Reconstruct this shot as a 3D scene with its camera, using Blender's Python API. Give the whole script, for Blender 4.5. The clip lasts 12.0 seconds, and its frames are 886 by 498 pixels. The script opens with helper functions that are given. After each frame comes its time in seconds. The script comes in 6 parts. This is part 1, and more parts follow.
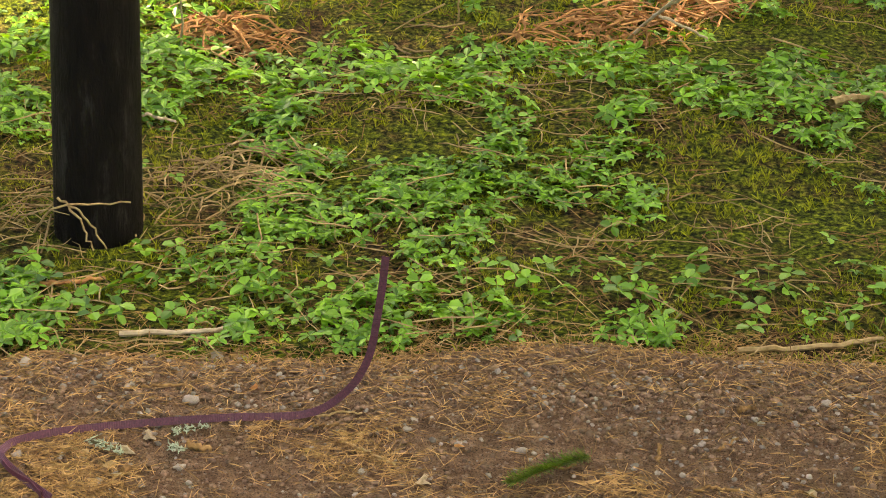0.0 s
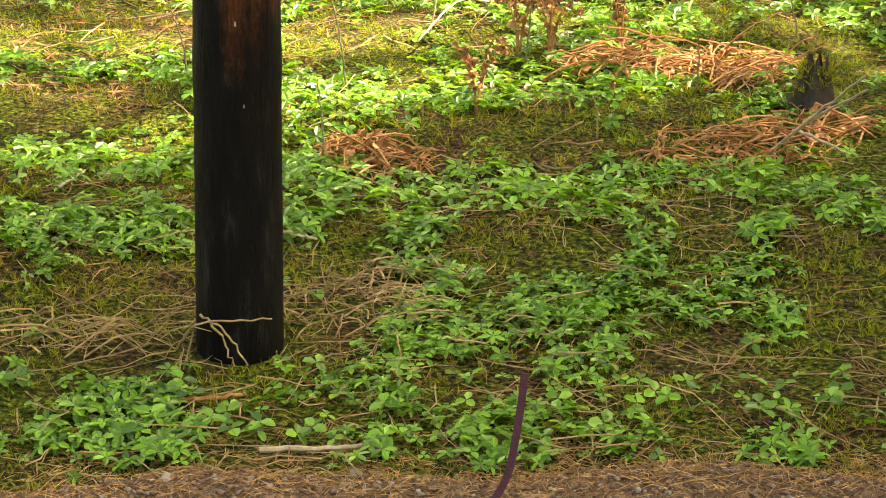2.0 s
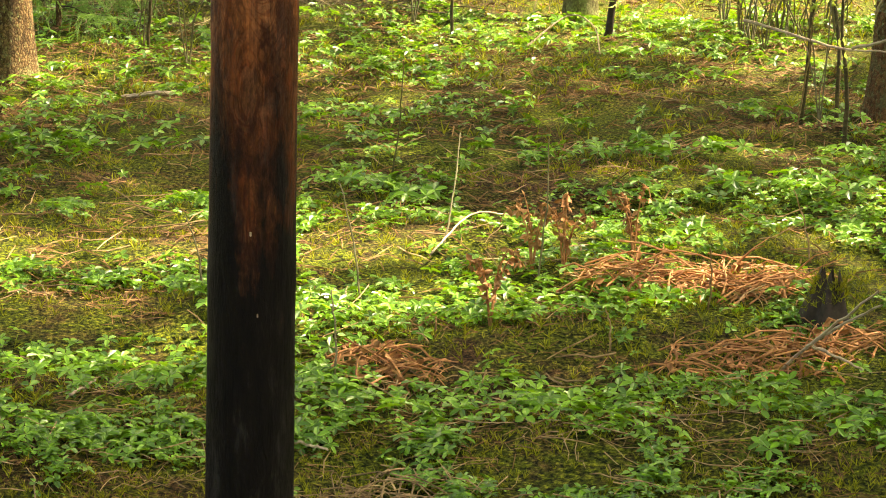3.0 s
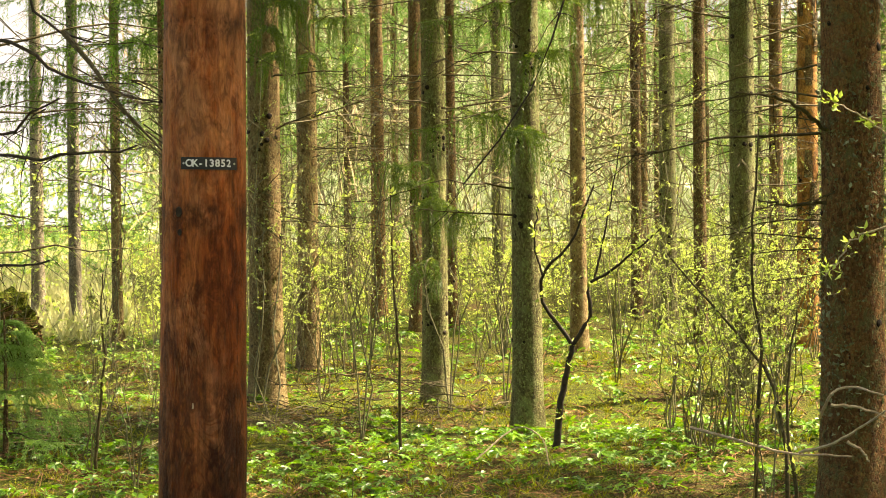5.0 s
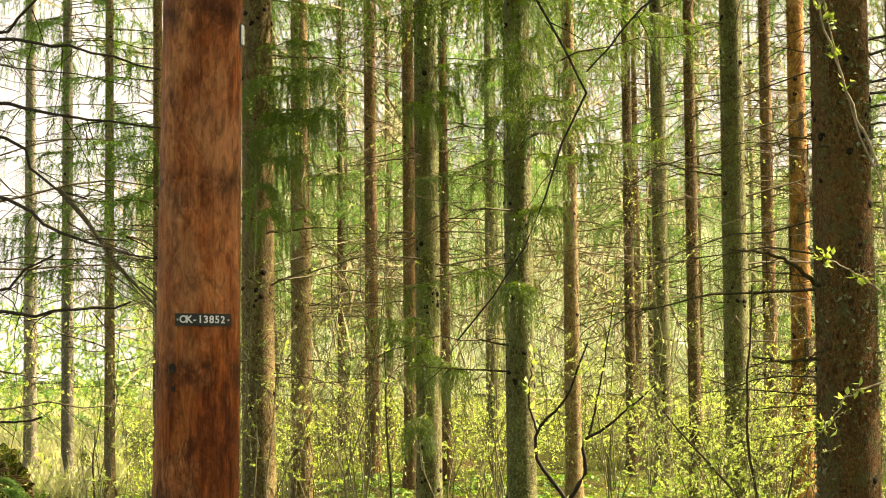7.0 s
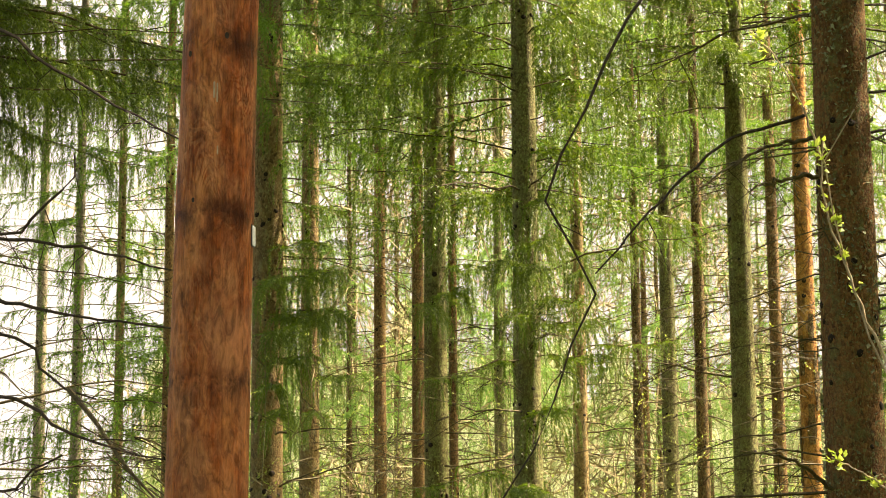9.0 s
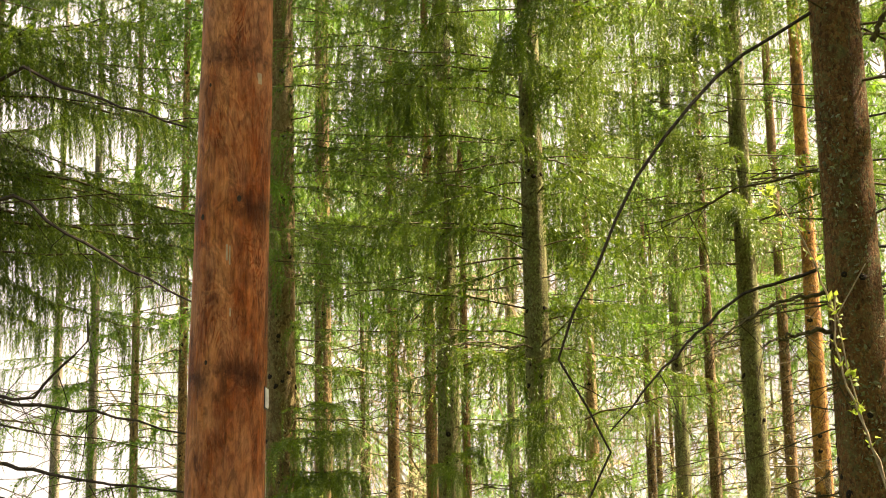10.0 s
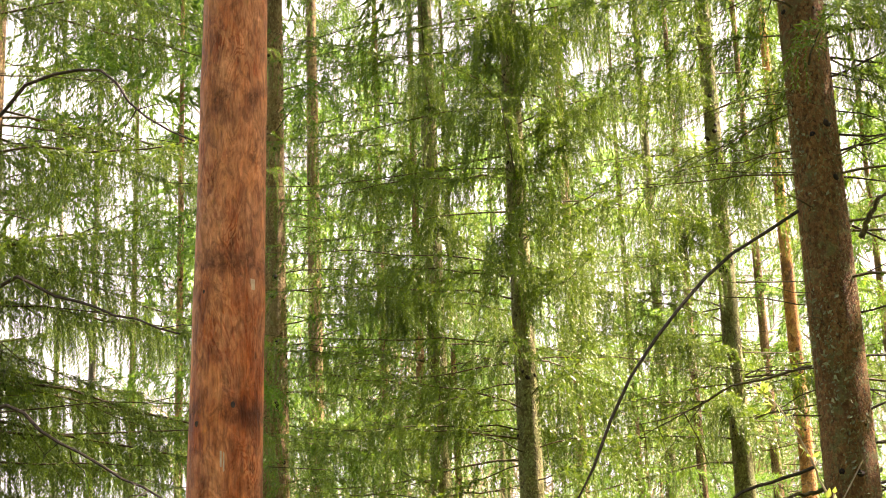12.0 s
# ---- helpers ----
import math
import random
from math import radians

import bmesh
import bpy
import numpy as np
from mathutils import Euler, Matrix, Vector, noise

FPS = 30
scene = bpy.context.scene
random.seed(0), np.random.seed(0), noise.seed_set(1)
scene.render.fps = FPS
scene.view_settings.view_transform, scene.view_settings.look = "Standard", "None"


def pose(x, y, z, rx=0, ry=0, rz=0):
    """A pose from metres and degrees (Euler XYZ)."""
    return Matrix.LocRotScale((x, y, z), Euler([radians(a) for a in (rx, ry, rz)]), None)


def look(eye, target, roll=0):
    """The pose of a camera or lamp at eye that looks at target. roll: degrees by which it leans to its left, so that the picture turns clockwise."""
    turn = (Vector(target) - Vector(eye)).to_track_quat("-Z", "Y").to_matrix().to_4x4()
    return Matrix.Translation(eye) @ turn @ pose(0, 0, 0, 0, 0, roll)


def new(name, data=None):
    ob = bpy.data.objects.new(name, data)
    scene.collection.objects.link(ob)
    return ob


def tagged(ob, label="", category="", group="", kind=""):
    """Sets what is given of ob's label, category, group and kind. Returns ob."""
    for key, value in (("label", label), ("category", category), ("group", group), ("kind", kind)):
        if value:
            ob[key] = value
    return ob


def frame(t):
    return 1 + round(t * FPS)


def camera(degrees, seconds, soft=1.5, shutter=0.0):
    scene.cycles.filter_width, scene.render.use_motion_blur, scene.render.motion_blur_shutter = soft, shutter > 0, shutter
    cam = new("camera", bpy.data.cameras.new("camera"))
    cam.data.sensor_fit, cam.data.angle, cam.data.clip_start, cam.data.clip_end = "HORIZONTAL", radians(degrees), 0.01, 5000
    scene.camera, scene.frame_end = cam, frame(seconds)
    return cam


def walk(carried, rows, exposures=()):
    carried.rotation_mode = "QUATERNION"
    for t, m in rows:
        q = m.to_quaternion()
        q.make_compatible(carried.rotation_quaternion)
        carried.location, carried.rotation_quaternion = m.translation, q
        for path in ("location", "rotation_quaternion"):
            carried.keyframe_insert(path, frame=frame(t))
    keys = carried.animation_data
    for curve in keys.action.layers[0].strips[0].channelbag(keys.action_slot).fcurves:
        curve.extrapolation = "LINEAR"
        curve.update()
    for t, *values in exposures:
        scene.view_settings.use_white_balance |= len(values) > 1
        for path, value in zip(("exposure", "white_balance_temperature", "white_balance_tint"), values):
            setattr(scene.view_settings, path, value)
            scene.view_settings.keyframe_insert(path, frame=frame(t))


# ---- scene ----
EYE = Vector((0.0, 0.0, 1.60))
# seconds, turn to the left, tilt up, lean (degrees); the camera turns where it stands
FOV = 25.65
PATH = [
    (0.0, -0.00, -22.92, 2.01), (0.5, 0.16, -22.26, 1.79), (1.0, 0.72, -21.99, 1.68),
    (1.5, 1.97, -21.38, 1.11), (2.0, 4.46, -19.57, 0.39), (2.5, 5.19, -16.42, 0.61),
    (3.0, 4.92, -13.36, 0.83), (3.5, 3.87, -9.67, 1.27), (3.7, 3.62, -8.19, 1.34),
    (5.3, 3.36, -0.33, -0.86), (5.5, 3.24, 0.03, -0.83), (6.0, 2.95, 0.40, -0.74),
    (6.5, 3.07, 1.69, -0.74), (7.0, 3.21, 3.42, -0.62), (7.2, 3.29, 4.32, -0.55),
    (8.8, 3.48, 8.76, -0.36), (9.0, 3.44, 9.33, -0.46), (9.5, 3.60, 12.28, -0.79),
    (10.0, 3.75, 14.03, -1.15), (10.5, 3.70, 15.77, -1.11), (11.0, 3.53, 17.24, -1.13),
    (11.5, 3.56, 17.77, -1.35), (12.0, 3.37, 19.98, -2.18),
]
cam = camera(FOV, 12.0, soft=1.0)


def aim(turn, tilt, lean):
    a, b = radians(turn), radians(tilt)
    ahead = Vector((-math.sin(a) * math.cos(b), math.cos(a) * math.cos(b), math.sin(b)))
    return look(EYE, EYE + ahead, lean)


walk(cam, [(t, aim(*angles)) for t, *angles in PATH], exposures=[(0.0, 3.15, 8000, 15), (2.0, 3.05, 8100, 14), (3.5, 2.52, 8100, 14), (5.5, 2.2, 8000, 12), (9.0, 2.3, 8300, 14), (10.5, 2.33, 8300, 19), (12.0, 2.85, 7400, 27)])

# ---- world, sun, exposure ----
SUN_AZ, SUN_EL = 66.0, 54.0   # from +y towards +x, degrees
world = bpy.data.worlds.new("world")
scene.world = world
world.use_nodes = True
wn = world.node_tree
sky = wn.nodes.new("ShaderNodeTexSky")
sky.sky_type, sky.sun_disc = "NISHITA", False
sky.sun_elevation, sky.sun_rotation = radians(SUN_EL), radians(SUN_AZ)
sky.dust_density, sky.air_density, sky.ozone_density = 6.0, 1.0, 0.6
wn.links.new(sky.outputs[0], wn.nodes["Background"].inputs[0])
wn.nodes["Background"].inputs[1].default_value = 0.115
sun_data = bpy.data.lights.new("sun", "SUN")
sun_data.energy, sun_data.angle, sun_data.color = 5.0, radians(0.6), (1.0, 0.93, 0.82)
sun = new("sun", sun_data)
se, sa = radians(SUN_EL), radians(SUN_AZ)
sun.matrix_world = look((0, 0, 30), Vector((0, 0, 30)) - Vector((math.sin(sa) * math.cos(se), math.cos(sa) * math.cos(se), math.sin(se))))

# ---- materials ----


def material(name):
    m = bpy.data.materials.new(name)
    m.use_nodes = True
    return m, m.node_tree, m.node_tree.nodes["Principled BSDF"]


def node(nt, kind, **values):
    n = nt.nodes.new("ShaderNode" + kind)
    for key, value in values.items():
        n.inputs[key].default_value = value
    return n


def coords(nt, scale=(1, 1, 1)):
    c = nt.nodes.new("ShaderNodeTexCoord")
    m = nt.nodes.new("ShaderNodeMapping")
    m.inputs["Scale"].default_value = scale
    nt.links.new(c.outputs["Object"], m.inputs[0])
    return m.outputs[0]


def noise_tex(nt, vec, scale, detail=4.0, rough=0.6, distort=0.0):
    n = node(nt, "TexNoise", Scale=scale, Detail=detail, Roughness=rough, Distortion=distort)
    nt.links.new(vec, n.inputs["Vector"])
    return n.outputs["Fac"]


def ramp(nt, fac, stops):
    r = nt.nodes.new("ShaderNodeValToRGB")
    els = r.color_ramp.elements
    while len(els) < len(stops):
        els.new(0.5)
    for e, (p, c) in zip(els, stops):
        e.position = p
        e.color = (*c, 1) if len(c) == 3 else c
    nt.links.new(fac, r.inputs[0])
    return r.outputs[0]


def grey(a):
    return (a, a, a)


def mix(nt, fac, a, b, how="MIX"):
    m = nt.nodes.new("ShaderNodeMix")
    m.data_type, m.blend_type = "RGBA", how
    for sock, v in ((m.inputs[0], fac), (m.inputs[6], a), (m.inputs[7], b)):
        if isinstance(v, (int, float)):
            sock.default_value = v
        elif isinstance(v, tuple):
            sock.default_value = (*v, 1)
        else:
            nt.links.new(v, sock)
    return m.outputs[2]


def bump(nt, height, strength, distance, bsdf):
    b = node(nt, "Bump", Strength=strength, Distance=distance)
    nt.links.new(height, b.inputs["Height"])
    nt.links.new(b.outputs[0], bsdf.inputs["Normal"])


def bark_material(name, dark, mid, light, lichen, lichen_at=0.6, scale=1.0, cracks=0.75):
    """Small scales with dark gaps, broad tone patches and specks of lichen."""
    m, nt, bsdf = material(name)
    v = coords(nt, (1, 1, 0.62))
    info = nt.nodes.new("ShaderNodeObjectInfo")
    warp = node(nt, "TexNoise", Scale=26 * scale, Detail=4.0, Roughness=0.7)
    nt.links.new(v, warp.inputs["Vector"])
    bent = nt.nodes.new("ShaderNodeVectorMath")
    bent.operation = "MULTIPLY_ADD"
    nt.links.new(warp.outputs["Color"], bent.inputs[0])
    bent.inputs[1].default_value = (0.03 / scale,) * 3
    nt.links.new(v, bent.inputs[2])
    scales = node(nt, "TexVoronoi", Scale=62 * scale)
    scales.feature = "DISTANCE_TO_EDGE"
    cells = node(nt, "TexVoronoi", Scale=62 * scale)
    for t in (scales, cells):
        nt.links.new(bent.outputs[0], t.inputs["Vector"])
    fine = noise_tex(nt, v, 60 * scale, 8, 0.8)
    broad = noise_tex(nt, coords(nt, (1, 1, 0.4)), 4.5 * scale, 5, 0.65)
    c = ramp(nt, mix(nt, 0.42, fine, cells.outputs["Color"]), [(0.30, dark), (0.48, mid), (0.70, light)])
    c = mix(nt, ramp(nt, broad, [(0.40, grey(0.55)), (0.50, grey(0)), (0.66, grey(0))]), c, tuple(0.45 * k for k in mid))
    c = mix(nt, ramp(nt, broad, [(0.52, grey(0.0)), (0.68, grey(0.6))]), c, light)
    c = mix(nt, ramp(nt, scales.outputs["Distance"], [(0.0, grey(cracks)), (0.16, grey(0.0))]), c, dark)
    crust = noise_tex(nt, coords(nt, (1, 1, 0.8)), 11 * scale, 9, 0.8)
    c = mix(nt, ramp(nt, crust, [(lichen_at - 0.06, grey(0)), (lichen_at + 0.03, grey(0.75))]), c, lichen)
    specks = noise_tex(nt, coords(nt, (1, 1, 0.8)), 75, 4, 0.6)
    c = mix(nt, ramp(nt, specks, [(lichen_at, grey(0)), (lichen_at + 0.05, grey(0.8))]), c, tuple(min(1, 1.45 * k) for k in lichen))
    tone = ramp(nt, info.outputs["Random"], [(0.0, grey(0.8)), (1.0, grey(1.2))])
    c = mix(nt, 1.0, c, tone, "MULTIPLY")
    nt.links.new(c, bsdf.inputs["Base Color"])
    bsdf.inputs["Roughness"].default_value = 0.9
    bsdf.inputs["Specular IOR Level"].default_value = 0.2
    bump(nt, mix(nt, 0.5, scales.outputs["Distance"], fine), 1.0, 0.03, bsdf)
    return m


def leaf_material(name, low, high, through_amount=0.45, rough=0.55, warm=(1.25, 1.1, 0.5), gloss=0.3):
    """A leaf that light shines through."""
    m, nt, bsdf = material(name)
    geo = nt.nodes.new("ShaderNodeNewGeometry")
    patch = noise_tex(nt, coords(nt), 1.3, 3, 0.6)
    f = node(nt, "Math")
    f.operation = "ADD"
    half = node(nt, "Math")
    half.operation = "MULTIPLY"
    nt.links.new(geo.outputs["Random Per Island"], half.inputs[0])
    half.inputs[1].default_value = 0.6
    nt.links.new(half.outputs[0], f.inputs[0])
    ph = node(nt, "Math")
    ph.operation = "MULTIPLY"
    nt.links.new(patch, ph.inputs[0])
    ph.inputs[1].default_value = 0.5
    nt.links.new(ph.outputs[0], f.inputs[1])
    c = ramp(nt, f.outputs[0], [(0.1, low), (0.9, high)])
    nt.links.new(c, bsdf.inputs["Base Color"])
    bsdf.inputs["Roughness"].default_value = rough
    bsdf.inputs["Specular IOR Level"].default_value = gloss
    tr = nt.nodes.new("ShaderNodeBsdfTranslucent")
    nt.links.new(mix(nt, 1.0, c, warm, "MULTIPLY"), tr.inputs[0])
    ms = nt.nodes.new("ShaderNodeMixShader")
    ms.inputs[0].default_value = through_amount
    nt.links.new(bsdf.outputs[0], ms.inputs[1])
    nt.links.new(tr.outputs[0], ms.inputs[2])
    nt.links.new(ms.outputs[0], nt.nodes["Material Output"].inputs[0])
    return m


def plain_material(name, low, high, scale=40.0, rough=0.8, spec=0.2, relief=0.3, depth=0.004):
    m, nt, bsdf = material(name)
    geo = nt.nodes.new("ShaderNodeNewGeometry")
    v = coords(nt)
    n = noise_tex(nt, v, scale, 5, 0.65)
    c = ramp(nt, n, [(0.3, low), (0.7, high)])
    c = mix(nt, 1.0, c, ramp(nt, geo.outputs["Random Per Island"], [(0.0, grey(0.6)), (1.0, grey(1.3))]), "MULTIPLY")
    nt.links.new(c, bsdf.inputs["Base Color"])
    bsdf.inputs["Roughness"].default_value = rough
    bsdf.inputs["Specular IOR Level"].default_value = spec
    bump(nt, n, relief, depth, bsdf)
    return m


SPRUCE_BARK = bark_material("spruce bark", (0.022, 0.012, 0.004), (0.14, 0.085, 0.030), (0.25, 0.16, 0.066), (0.20, 0.21, 0.08), 0.60)
MOSSY_BARK = bark_material("mossy grey bark", (0.045, 0.038, 0.014), (0.15, 0.128, 0.050), (0.25, 0.22, 0.095), (0.19, 0.21, 0.075), 0.55, 1.0, 0.5)
RED_BARK = bark_material("reddish bark", (0.05, 0.027, 0.010), (0.19, 0.108, 0.038), (0.30, 0.18, 0.07), (0.22, 0.20, 0.08), 0.6, 1.0, 0.5)
TAN_BARK = bark_material("tan spruce bark", (0.07, 0.042, 0.016), (0.25, 0.165, 0.065), (0.37, 0.265, 0.12), (0.28, 0.27, 0.11), 0.60, 1.0, 0.5)
BROWN_BARK = bark_material("brown scaly bark", (0.050, 0.022, 0.008), (0.20, 0.094, 0.030), (0.30, 0.158, 0.058), (0.135, 0.135, 0.052), 0.57, 1.1, 0.4)
LICHEN = plain_material("grey-green lichen", (0.14, 0.145, 0.07), (0.30, 0.31, 0.17), 90)
PEELED = bark_material("peeled trunk", (0.20, 0.075, 0.018), (0.48, 0.22, 0.055), (0.62, 0.35, 0.11), (0.09, 0.05, 0.022), 0.56, 0.5, 0.15)
PALE_BARK = bark_material("pale bark", (0.10, 0.08, 0.05), (0.26, 0.22, 0.14), (0.42, 0.37, 0.25), (0.3, 0.33, 0.18), 0.64)
KNOT_WOOD = plain_material("black knots", (0.006, 0.004, 0.002), (0.030, 0.018, 0.010))
DARK_STEM = plain_material("dark stems", (0.018, 0.014, 0.010), (0.06, 0.045, 0.03))
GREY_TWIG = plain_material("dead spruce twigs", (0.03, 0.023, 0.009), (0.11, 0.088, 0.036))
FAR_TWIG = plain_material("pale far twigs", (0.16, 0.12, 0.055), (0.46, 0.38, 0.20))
STEM = plain_material("green-brown stems", (0.07, 0.065, 0.03), (0.2, 0.18, 0.09))
STRAW = plain_material("dry stalks", (0.15, 0.088, 0.035), (0.40, 0.28, 0.135))
BROWN_LITTER = plain_material("brown litter", (0.06, 0.028, 0.009), (0.30, 0.17, 0.065))
PALE_WOOD = plain_material("bleached sticks", (0.24, 0.17, 0.10), (0.5, 0.4, 0.27))
BRACKEN = plain_material("dead bracken", (0.2, 0.075, 0.025), (0.55, 0.28, 0.11))
NEEDLE_LITTER = plain_material("fallen needles", (0.10, 0.045, 0.014), (0.54, 0.32, 0.13))
STONE = plain_material("path stones", (0.10, 0.078, 0.062), (0.27, 0.225, 0.19), 60, 0.85, 0.3, 0.5, 0.003)
CRUMB = plain_material("earth crumbs", (0.05, 0.028, 0.017), (0.22, 0.135, 0.085), 80)
# one needle in three tones; the palest has sunlight painted into its colour
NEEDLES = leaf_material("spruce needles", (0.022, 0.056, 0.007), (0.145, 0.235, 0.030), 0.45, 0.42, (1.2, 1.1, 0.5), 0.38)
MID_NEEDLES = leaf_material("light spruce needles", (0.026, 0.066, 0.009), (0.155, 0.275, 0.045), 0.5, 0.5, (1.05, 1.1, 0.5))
LIT_TONE_NEEDLES = leaf_material("spruce needles painted sunlit", (0.075, 0.155, 0.040), (0.27, 0.42, 0.13), 0.55, 0.5, (1.0, 1.1, 0.6))
SORREL = leaf_material("low leaves", (0.010, 0.055, 0.003), (0.20, 0.42, 0.03), 0.35, 0.36, gloss=0.45)
MOSS = leaf_material("moss and grass", (0.016, 0.028, 0.001), (0.36, 0.39, 0.022), 0.35, 0.7)
GLARE_GRASS = leaf_material("clearing grass painted as glare", (0.34, 0.36, 0.13), (0.66, 0.62, 0.34), 0.45, 0.6, (1.0, 1.0, 0.8))
YOUNG_LEAF = leaf_material("young leaves", (0.26, 0.36, 0.07), (0.52, 0.61, 0.19), 0.5, 0.5, (1.1, 1.1, 0.6))


def ground_material():
    m, nt, bsdf = material("forest floor")
    v = coords(nt)
    a, b, c = noise_tex(nt, v, 1.1, 5, 0.6), noise_tex(nt, v, 9, 6, 0.7), noise_tex(nt, v, 70, 5, 0.7)
    litter = ramp(nt, c, [(0.40, (0.006, 0.004, 0.002)), (0.55, (0.068, 0.037, 0.014)), (0.70, (0.25, 0.15, 0.06))])
    moss = ramp(nt, c, [(0.40, (0.005, 0.009, 0.001)), (0.55, (0.07, 0.09, 0.006)), (0.70, (0.27, 0.29, 0.02))])
    f = mix(nt, 0.55, a, b)
    col = mix(nt, ramp(nt, f, [(0.40, grey(0)), (0.52, grey(1))]), litter, moss)
    nt.links.new(col, bsdf.inputs["Base Color"])
    bsdf.inputs["Roughness"].default_value = 0.95
    bsdf.inputs["Specular IOR Level"].default_value = 0.1
    bump(nt, mix(nt, 0.6, b, c), 1.0, 0.03, bsdf)
    return m


def path_material():
    m, nt, bsdf = material("trodden earth")
    v = coords(nt)
    a, b, c = noise_tex(nt, v, 3.0, 6, 0.65), noise_tex(nt, v, 26, 9, 0.8), noise_tex(nt, v, 300, 4, 0.75)
    grains = node(nt, "TexVoronoi", Scale=230.0)
    nt.links.new(v, grains.inputs["Vector"])
    col = ramp(nt, b, [(0.32, (0.045, 0.021, 0.011)), (0.5, (0.17, 0.094, 0.053)), (0.66, (0.33, 0.21, 0.13))])
    col = mix(nt, ramp(nt, a, [(0.42, grey(0)), (0.62, grey(0.6))]), col, (0.125, 0.068, 0.036))
    col = mix(nt, ramp(nt, c, [(0.38, grey(0.9)), (0.50, grey(0))]), col, (0.016, 0.009, 0.005))
    speck = ramp(nt, grains.outputs["Color"], [(0.76, grey(0)), (0.88, grey(0.4))])
    col = mix(nt, speck, col, (0.32, 0.24, 0.185))
    nt.links.new(col, bsdf.inputs["Base Color"])
    bsdf.inputs["Roughness"].default_value = 0.92
    bsdf.inputs["Specular IOR Level"].default_value = 0.2
    bump(nt, mix(nt, 0.5, b, c), 1.0, 0.02, bsdf)
    return m


def pole_material():
    """Red-brown impregnated wood with flame grain, smudged at the knots, tarred black near the ground."""
    m, nt, bsdf = material("creosoted pole")
    sep = nt.nodes.new("ShaderNodeSeparateXYZ")
    c = nt.nodes.new("ShaderNodeTexCoord")
    nt.links.new(c.outputs["Object"], sep.inputs[0])

    def sums(how, a, b, add=None):
        n = nt.nodes.new("ShaderNodeMath")
        n.operation = how
        for sock, v in zip(n.inputs, (a, b, add)):
            if isinstance(v, (int, float)):
                sock.default_value = v
            elif v is not None:
                nt.links.new(v, sock)
        return n.outputs[0]

    streak = noise_tex(nt, coords(nt, (1, 1, 0.12)), 11, 5, 0.6, 0.5)
    tone = noise_tex(nt, coords(nt, (1, 1, 0.22)), 14, 6, 0.7, 0.8)
    col = ramp(nt, tone, [(0.30, (0.10, 0.020, 0.005)), (0.47, (0.26, 0.062, 0.014)), (0.62, (0.40, 0.128, 0.036)), (0.76, (0.50, 0.205, 0.075))])
    # flame-shaped growth lines: contours of a slow field
    field = noise_tex(nt, coords(nt, (1, 1, 0.30)), 10.0, 3.5, 0.55, 1.6)
    lines = sums("SINE", sums("MULTIPLY", field, 105.0), 0.0)
    where = noise_tex(nt, coords(nt, (1, 1, 0.5)), 10, 3, 0.6)
    flame = mix(nt, 1.0, ramp(nt, lines, [(0.50, grey(0)), (0.95, grey(0.6))]), ramp(nt, where, [(0.44, grey(0.0)), (0.62, grey(1))]), "MULTIPLY")
    col = mix(nt, flame, col, (0.17, 0.044, 0.014))
    pale = mix(nt, 1.0, ramp(nt, lines, [(0.0, grey(0.45)), (0.35, grey(0))]), ramp(nt, where, [(0.45, grey(0)), (0.62, grey(1))]), "MULTIPLY")
    col = mix(nt, pale, col, (0.48, 0.22, 0.095))
    fibre = noise_tex(nt, coords(nt, (1, 1, 0.06)), 170, 5, 0.7)
    col = mix(nt, 1.0, col, ramp(nt, fibre, [(0.35, grey(0.66)), (0.65, grey(1.22))]), "MULTIPLY")
    # bleached patches, more of them high up
    weather = sums("MULTIPLY_ADD", sep.outputs["Z"], 0.07, noise_tex(nt, coords(nt, (1, 1, 0.35)), 8, 7, 0.72))
    col = mix(nt, ramp(nt, weather, [(0.60, grey(0)), (0.76, grey(0.55))]), col, (0.50, 0.235, 0.11))
    # small ripples left by the peeling blade
    ripple = noise_tex(nt, coords(nt, (1, 1, 0.38)), 46, 5, 0.68, 1.4)
    col = mix(nt, 1.0, col, ramp(nt, ripple, [(0.36, grey(0.55)), (0.5, grey(1.0)), (0.64, grey(1.4))]), "MULTIPLY")
    # dark soaked blots and runs, more of them low down
    wet = sums("MULTIPLY_ADD", sep.outputs["Z"], -0.045, noise_tex(nt, coords(nt, (1, 1, 0.42)), 12, 7, 0.72, 0.4))
    col = mix(nt, ramp(nt, wet, [(0.45, grey(0)), (0.56, grey(0.8))]), col, (0.055, 0.012, 0.004))
    # smudged rings at the knots
    far_round = noise_tex(nt, coords(nt, (1, 1, 0.6)), 15, 6, 0.7)
    part_of = node(nt, "MapRange")
    part_of.inputs["From Min"].default_value, part_of.inputs["From Max"].default_value = 0.0, 5.0
    nt.links.new(sums("MULTIPLY_ADD", far_round, 0.07, sep.outputs["Z"]), part_of.inputs["Value"])
    stops = []
    for z in (0.93, 1.28, 1.64, 2.01, 2.35, 2.70, 3.02, 3.40, 3.80):
        stops += [((z - 0.07) / 5, grey(0)), (z / 5, grey(1)), ((z + 0.03) / 5, grey(0))]
    ring = mix(nt, 1.0, ramp(nt, part_of.outputs[0], stops), ramp(nt, far_round, [(0.43, grey(0)), (0.56, grey(0.9))]), "MULTIPLY")
    col = mix(nt, ring, col, (0.035, 0.010, 0.004))
    # tarred foot, ragged at its upper edge
    ragged = sums("MULTIPLY_ADD", noise_tex(nt, coords(nt, (1, 1, 0.35)), 13, 6, 0.75), 0.9, sums("MULTIPLY_ADD", streak, 1.3, sep.outputs["Z"]))
